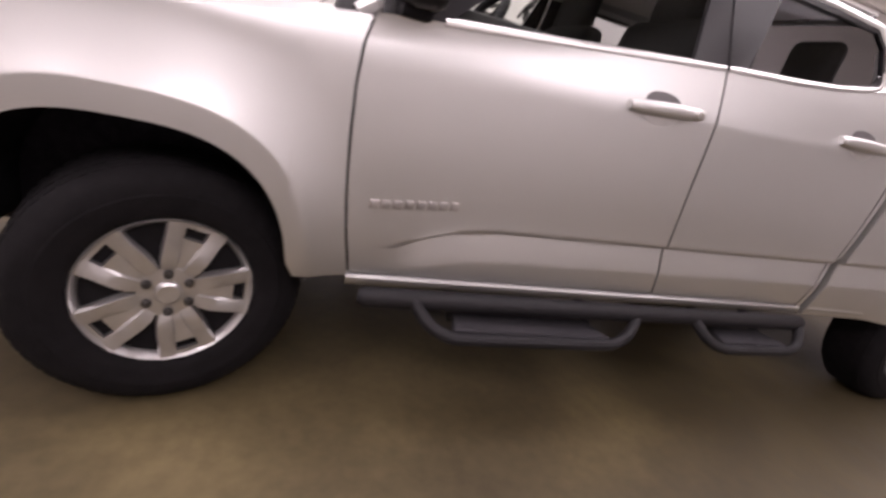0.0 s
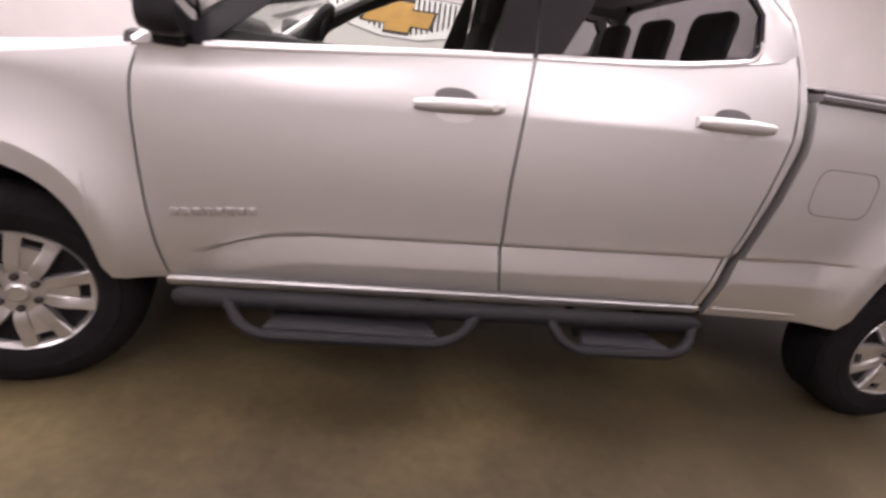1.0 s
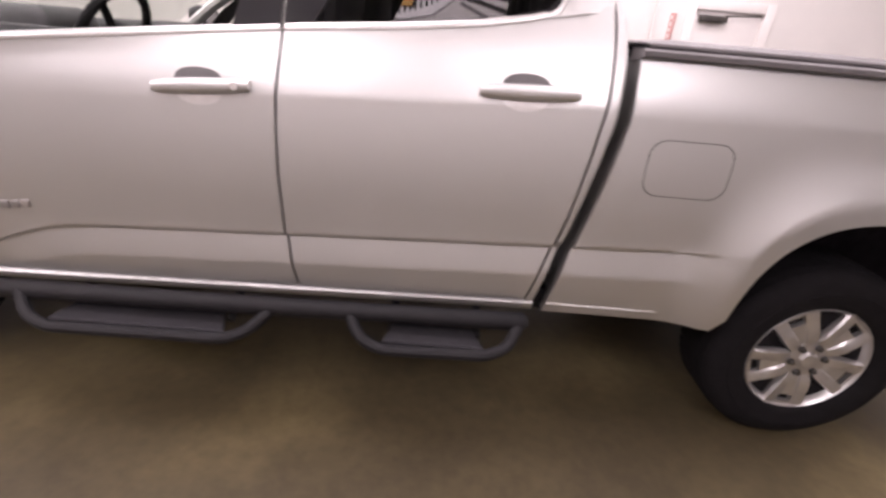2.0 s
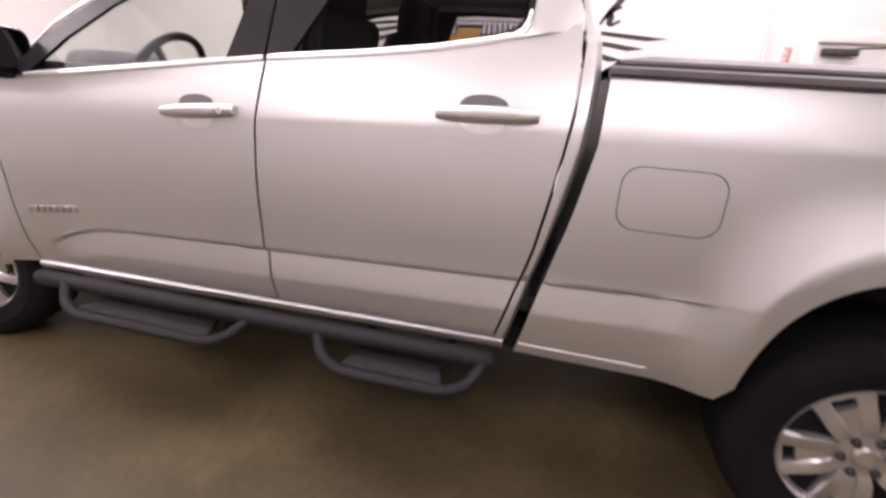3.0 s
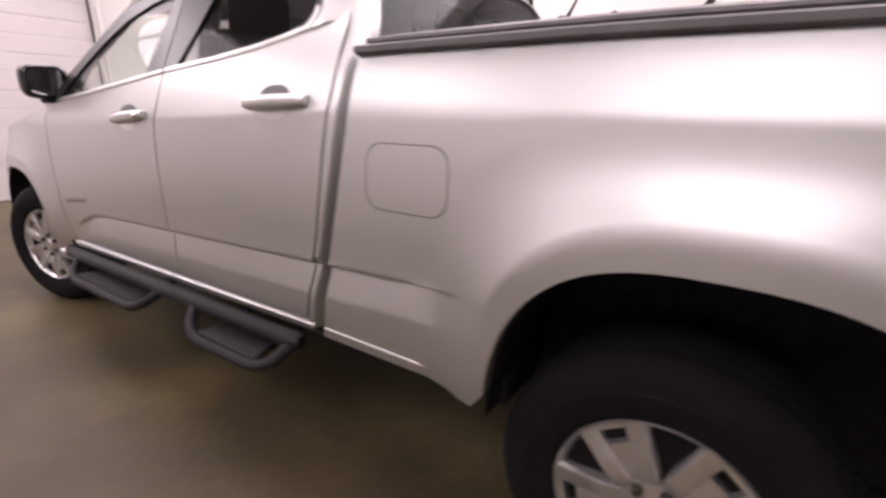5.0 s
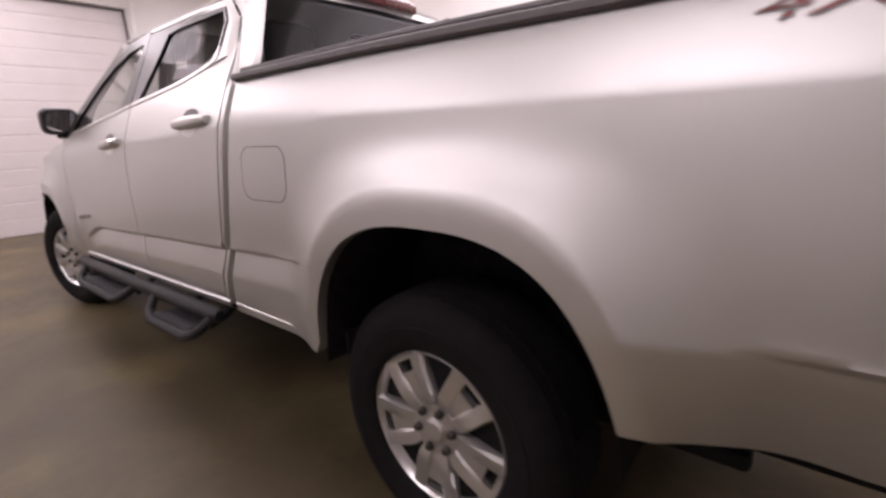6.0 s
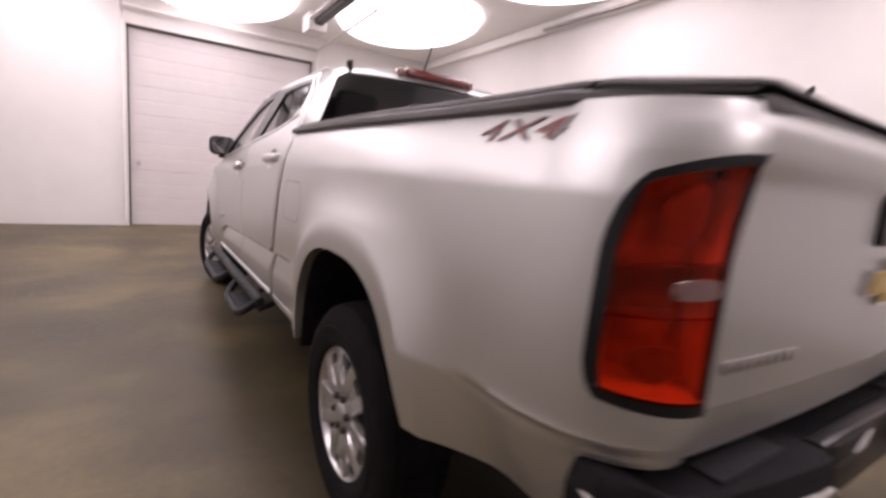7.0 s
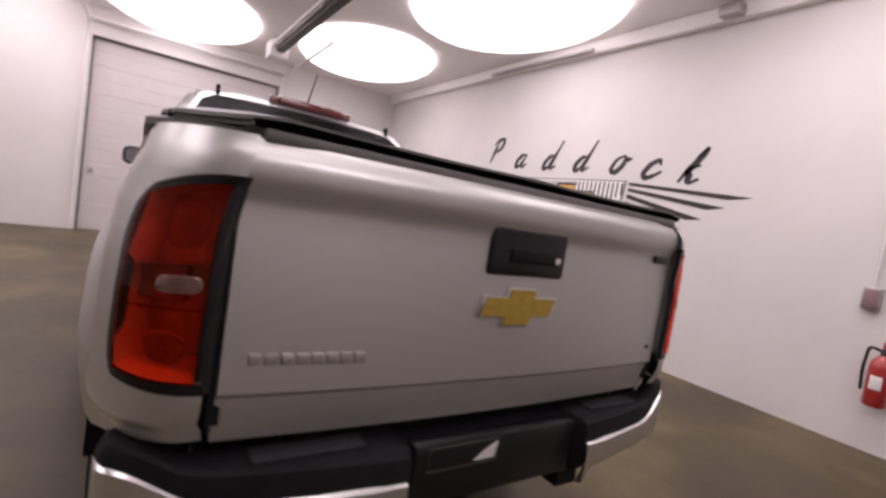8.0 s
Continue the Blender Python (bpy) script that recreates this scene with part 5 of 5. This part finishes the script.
part("plate_frame", bm, STEELDARK, bump, "bright plate frame")
bm = bmesh.new()
bm.faces.new([bm.verts.new(p) for p in ((4.698, 0.84, 0.671), (4.698, 0.905, 0.672), (4.702, 0.909, 0.715), (4.700, 0.875, 0.697))])
r = bmesh.ops.extrude_face_region(bm, geom=list(bm.faces))
bmesh.ops.translate(bm, vec=(0.003, 0, 0), verts=[v for v in r["geom"] if isinstance(v, bmesh.types.BMVert)])
part("plate_card", bm, WHITEPLASTIC, bump, "torn pale card in the plate frame")
bm = boxbm(4.65, 4.75, YC - 0.04, YC + 0.04, 0.41, 0.49, bevel=0.008)
part("tow_hitch", bm, STEELDARK, bump)

# underside: rails, and unseen slabs that block light from below
bm = bmesh.new()
box(bm, -0.6, 4.55, 0.42, 0.52, 0.40, 0.52)
box(bm, -0.6, 4.55, 2 * YC - 0.52, 2 * YC - 0.42, 0.40, 0.52)
box(bm, 0.5, 3.05, 0.13, 2 * YC - 0.13, 0.47, 0.55)
box(bm, -0.7, 0.5, 0.41, 2 * YC - 0.41, 0.50, 0.75)
box(bm, 3.05, 4.60, 0.41, 2 * YC - 0.41, 0.55, 0.71)
box(bm, 4.06, 4.50, 0.24, 0.41, 0.67, 0.71)
box(bm, 4.06, 4.50, 2 * YC - 0.41, 2 * YC - 0.24, 0.67, 0.71)
part("chassis", bm, BLACK, truck, "dark steel chassis with slabs that block light")
# tank, gearbox, pipe and spare are unseen, added to keep the floor dark
part("fuel_tank", boxbm(1.75, 2.85, 0.53, 0.98, 0.25, 0.46, bevel=0.04, seg=3), BLACK, truck, "unseen black fuel tank, added to shade the floor")
bm = boxbm(0.35, 1.45, 0.72, 1.17, 0.24, 0.50, bevel=0.08, seg=3)
tube(bm, [(1.4, YC, 0.38), (2.2, 1.02, 0.36), (WB - 0.1, YC, HUBZ)], 0.04, 10)
part("gearbox", bm, BLACK, truck, "unseen dark gearbox and drive shaft, added to shade the floor")
part("exhaust_pipe", tube(bmesh.new(), rounded([(0.6, 1.28, 0.33), (2.3, 1.34, 0.33), (3.1, 1.36, 0.34), (3.4, 1.36, 0.58), (3.8, 1.36, 0.56), (4.5, 1.62, 0.42)], 0.15, 6), 0.04, 10), STEELDARK, truck)
part("spare_tyre", revolve(bmesh.new(), [(0.20, 0.40), (0.33, 0.38), (0.36, 0.42), (0.36, 0.52), (0.33, 0.56), (0.20, 0.54)], 36, "z", (4.15, YC, 0), closed=True), RUBBER, truck, "unseen black spare tyre under the bed, added to shade the floor")
for far in (False, True):
    part("leaf_spring", near(boxbm(2.95, 4.25, 0.40, 0.47, 0.34, 0.39, bevel=0.015), far), BLACK, truck)
part("rear_axle", tube(bmesh.new(), [(WB, 0.33, HUBZ), (WB, 0.85, HUBZ), (WB, YC, HUBZ), (WB, 1.03, HUBZ), (WB, 1.55, HUBZ)], [0.045, 0.05, 0.13, 0.05, 0.045], 14), STEELDARK, truck)

# ---- cabin ----
part("cabin_floor", boxbm(0.42, 2.58, 0.16, 2 * YC - 0.16, 0.60, 0.66), INTERIOR, truck)
for far in (False, True):
    part("door_card", near(boxbm(0.48, 2.56, 0.125, 0.155, 0.62, 1.30, bevel=0.01), far), INTERIOR, truck)
bm = bmesh.new()
rows = []
for i in range(9):
    a = math.pi * 0.62 * i / 8
    rows.append([(0.80 - 0.30 * math.sin(a) ** 0.8, lerp(0.17, 2 * YC - 0.17, k / 6), 0.95 + 0.36 * (1 - math.cos(a)) * 0.60) for k in range(7)])
g = sheet(bm, rows)
box(bm, 0.36, 0.70, 0.17, 2 * YC - 0.17, 0.80, 1.26, bevel=0.03)
box(bm, 0.46, 0.70, 0.34, 0.72, 1.20, 1.352, bevel=0.06, seg=3)
box(bm, 0.46, 0.66, 0.80, 1.60, 1.20, 1.315, bevel=0.05, seg=3)
part("dashboard", bm, INTERIOR, truck, "dark moulded dashboard")
bm = bmesh.new()
ring_pts = []
tilt = Matrix.Translation((0.85, 0.53, 1.262)) @ Matrix.Rotation(radians(-62), 4, "Y")
for k in range(33):
    a = 2 * math.pi * k / 32
    ring_pts.append((tilt @ Vector((0.185 * math.cos(a), 0.185 * math.sin(a), 0)))[:])
tube(bm, ring_pts, 0.017, 8, caps=False)
for a in (0.0, 2.3, -2.3):
    tube(bm, [(tilt @ Vector((0.0, 0.0, -0.02)))[:], (tilt @ Vector((0.18 * math.cos(a + 1.57), 0.18 * math.sin(a + 1.57), 0)))[:]], 0.016, 6)
tube(bm, [(tilt @ Vector((0, 0, 0.01)))[:], (tilt @ Vector((0, 0, -0.04)))[:]], 0.065, 14)
tube(bm, [(tilt @ Vector((0, 0, -0.03)))[:], (tilt @ Vector((0, 0, -0.30)))[:]], 0.03, 8)
part("steering_wheel", bm, BLACK, truck, "black steering wheel")


def pad(bm, x0, x1, y0, y1, z0, z1, lean, bev=0.06):
    n0 = len(bm.verts)
    box(bm, x0, x1, y0, y1, z0, z1, bevel=bev, seg=3)
    bm.verts.ensure_lookup_table()
    for v in bm.verts[n0:]:
        v.co.x += (v.co.z - z0) * lean


for yc in (0.53, 2 * YC - 0.53):
    bm = bmesh.new()
    pad(bm, 1.15, 1.66, yc - 0.25, yc + 0.25, 0.80, 0.97, 0.0)
    pad(bm, 1.50, 1.66, yc - 0.245, yc + 0.245, 0.90, 1.53, 0.20)
    seat = part("front_seat", bm, CLOTH, truck, "charcoal cloth front seat")
    bm = bmesh.new()
    pad(bm, 1.64, 1.75, yc - 0.14, yc + 0.14, 1.50, 1.71, 0.12, 0.05)
    tube(bm, [(1.68, yc - 0.05, 1.45), (1.69, yc - 0.05, 1.55)], 0.008, 6)
    tube(bm, [(1.68, yc + 0.05, 1.45), (1.69, yc + 0.05, 1.55)], 0.008, 6)
    part("head_restraint", bm, CLOTH, seat)
bm = bmesh.new()
pad(bm, 2.02, 2.42, 0.24, 2 * YC - 0.24, 0.80, 0.98, 0.0)
pad(bm, 2.34, 2.46, 0.24, 2 * YC - 0.24, 0.92, 1.45, 0.16)
seat = part("rear_seat", bm, CLOTH, truck, "charcoal cloth rear bench")
for yc in (0.50, YC, 2 * YC - 0.50):
    bm = bmesh.new()
    pad(bm, 2.41, 2.50, yc - 0.12, yc + 0.12, 1.43, 1.64, 0.04, 0.045)
    part("head_restraint", bm, CLOTH, seat)
part("headliner", boxbm(1.15, 2.46, 0.32, 2 * YC - 0.32, 1.735, 1.745), WHITEPLASTIC, truck, "pale headliner")
part("rear_view_mirror", boxbm(1.02, 1.05, YC - 0.11, YC + 0.11, 1.56, 1.62, bevel=0.012), BLACK, truck)
for far in (False, True):
    bm = bmesh.new()
    tube(bm, [(1.70, 0.22, 0.65), (1.72, 0.245, 1.35), (1.74, 0.31, 1.70)], 0.035, 8)
    part("pillar_trim", near(bm, far), INTERIOR, truck)

# ---- wheels ----
def make_wheel(x, y):
    bm = bmesh.new()
    # rim barrel and outer lip; the outer face is at negative y
    revolve(bm, [(0.215, 0.003), (0.223, -0.006), (0.228, 0.002), (0.224, 0.012), (0.216, 0.02), (0.208, 0.06), (0.204, 0.20), (0.212, 0.22), (0.205, 0.215),
                 (0.190, 0.20), (0.196, 0.07), (0.203, 0.028)], 60, "y", (0, 0, 0), closed=True)
    w = new("wheel", finish("wheel", bm, ALLOY))
    w.parent = truck
    w.location = Vector((x, y, HUBZ)) - truck.location
    tagged(w, label="five-spoke alloy wheel with a black tyre")

    def sub(name, bm_, material, label="", sharp=35):
        ob = new(name, finish(name, bm_, material, sharp))
        ob.parent = w
        if label:
            tagged(ob, label=label)
        return ob
    bm = bmesh.new()
    prof = [(0.218, 0.022), (0.228, -0.004), (0.245, -0.016), (0.262, -0.020), (0.285, -0.023), (0.295, -0.0255), (0.299, -0.0255), (0.302, -0.0225), (0.315, -0.022), (0.340, -0.014), (0.358, 0.0),
            (0.370, 0.016), (RT - 0.003, 0.032), (RT, 0.07), (RT + 0.001, 0.115), (RT, 0.16), (RT - 0.003, 0.198), (0.370, 0.214), (0.350, 0.235), (0.300, 0.250), (0.25, 0.24), (0.22, 0.22)]
    revolve(bm, prof, 96, "y")
    sub("tyre", bm, RUBBER, "black rubber tyre with a blocky shoulder")
    bm = bmesh.new()
    for k in range(60):
        a = 2 * math.pi * k / 60
        rot = Matrix.Rotation(-a, 4, "Y")
        for (r0, r1, y0, y1, w0) in ((0.356, 0.3735, 0.018, 0.045, 0.015), (0.372, 0.3795, 0.055, 0.095, 0.015), (0.372, 0.3795, 0.105, 0.145, 0.015), (0.36, 0.3785, 0.160, 0.205, 0.014)):
            sk = 0.008 if y0 > 0.05 else 0.0
            vs = [bm.verts.new(rot @ Vector((r, yy, s * w0 + sk * (yy - y0) / 0.04))) for r in (r0, r1) for yy in (y0, y1) for s in (-1, 1)]
            for f in ((0, 1, 3, 2), (4, 6, 7, 5), (0, 4, 5, 1), (2, 3, 7, 6), (0, 2, 6, 4), (1, 5, 7, 3)):
                bm.faces.new([vs[q] for q in f])
    sub("tread", bm, RUBBER)
    # dark disc behind the spokes
    bm = bmesh.new()
    revolve(bm, [(0.02, 0.085), (0.165, 0.085), (0.165, 0.10), (0.02, 0.10)], 40, "y", closed=True)
    sub("brake_disc", bm, STEELDARK, "dark brake disc")
    bm = bmesh.new()
    revolve(bm, [(0.0, 0.11), (0.20, 0.11), (0.20, 0.13), (0.0, 0.13)], 40, "y")
    sub("backing_plate", bm, BLACK)
    # five split spokes
    for s in range(5):
        ang = radians(70 + 72 * s)
        bm = bmesh.new()
        RR = [0.055, 0.084, 0.113, 0.145, 0.170, 0.203, 0.219]
        HH = [0.0400, 0.055, 0.063, 0.069, 0.073, 0.082, 0.085]
        SS = [0.008, 0.013, 0.019, 0.028, 0.037, 0.044, 0.044]
        YY = [0.006, -0.006, -0.009, -0.007, -0.005, -0.002, -0.003]

        def pt(r, c, y):
            return Vector((r * math.cos(ang) - c * math.sin(ang), y, r * math.sin(ang) + c * math.cos(ang)))
        rows = []
        for r, h, q, y in zip(RR, HH, SS, YY):
            dip = 0.010 if r < 0.15 else 0.006
            rows.append([bm.verts.new(pt(r, c, y + d)) for c, d in ((-h, 0.010), (-h * 0.92, 0.0), (-q, dip * 0.3), (-q * 0.7, dip), (q * 0.7, dip), (q, dip * 0.3), (h * 0.92, 0.0), (h, 0.010))])
        faces = []
        for i, (A, B) in enumerate(zip(rows, rows[1:])):
            for k in range(7):
                if k == 3 and i == 4:
                    continue
                faces.append(bm.faces.new((A[k], A[k + 1], B[k + 1], B[k])))
        r = bmesh.ops.extrude_face_region(bm, geom=faces)
        for v in [v for v in r["geom"] if isinstance(v, bmesh.types.BMVert)]:
            v.co.y += 0.035
        sub("spoke", bm, ALLOY, sharp=28)
    bm = bmesh.new()
    revolve(bm, [(0.0, -0.010), (0.028, -0.010), (0.035, -0.005), (0.037, 0.001), (0.078, 0.003), (0.080, 0.05), (0.0, 0.05)], 30, "y")
    sub("hub_cap", bm, ALLOY)
    for k in range(6):
        a = radians(30 + 60 * k)
        bm = bmesh.new()
        c = (0.060 * math.cos(a), 0, 0.060 * math.sin(a))
        revolve(bm, [(0.0, -0.014), (0.009, -0.013), (0.0125, -0.007), (0.0135, 0.01), (0, 0.01)], 12, "y", c)
        sub("lug_nut", bm, STEELDARK)
    return w


STEER = 15                    # the front wheels are left turned
wheel = make_wheel(0.0, 0.052)
for m in (pose(WB, 0.066, HUBZ, 0, 20, 0), pose(0, 2 * YC - 0.052, HUBZ, 0, 0, 180 + STEER), pose(WB, 2 * YC - 0.052, HUBZ, 0, 35, 180)):
    copy_thing(wheel, Matrix.Translation(-truck.location) @ m)
wheel.location += Vector((0.008, 0.008, 0))
wheel.rotation_euler = (0, 0, radians(STEER))
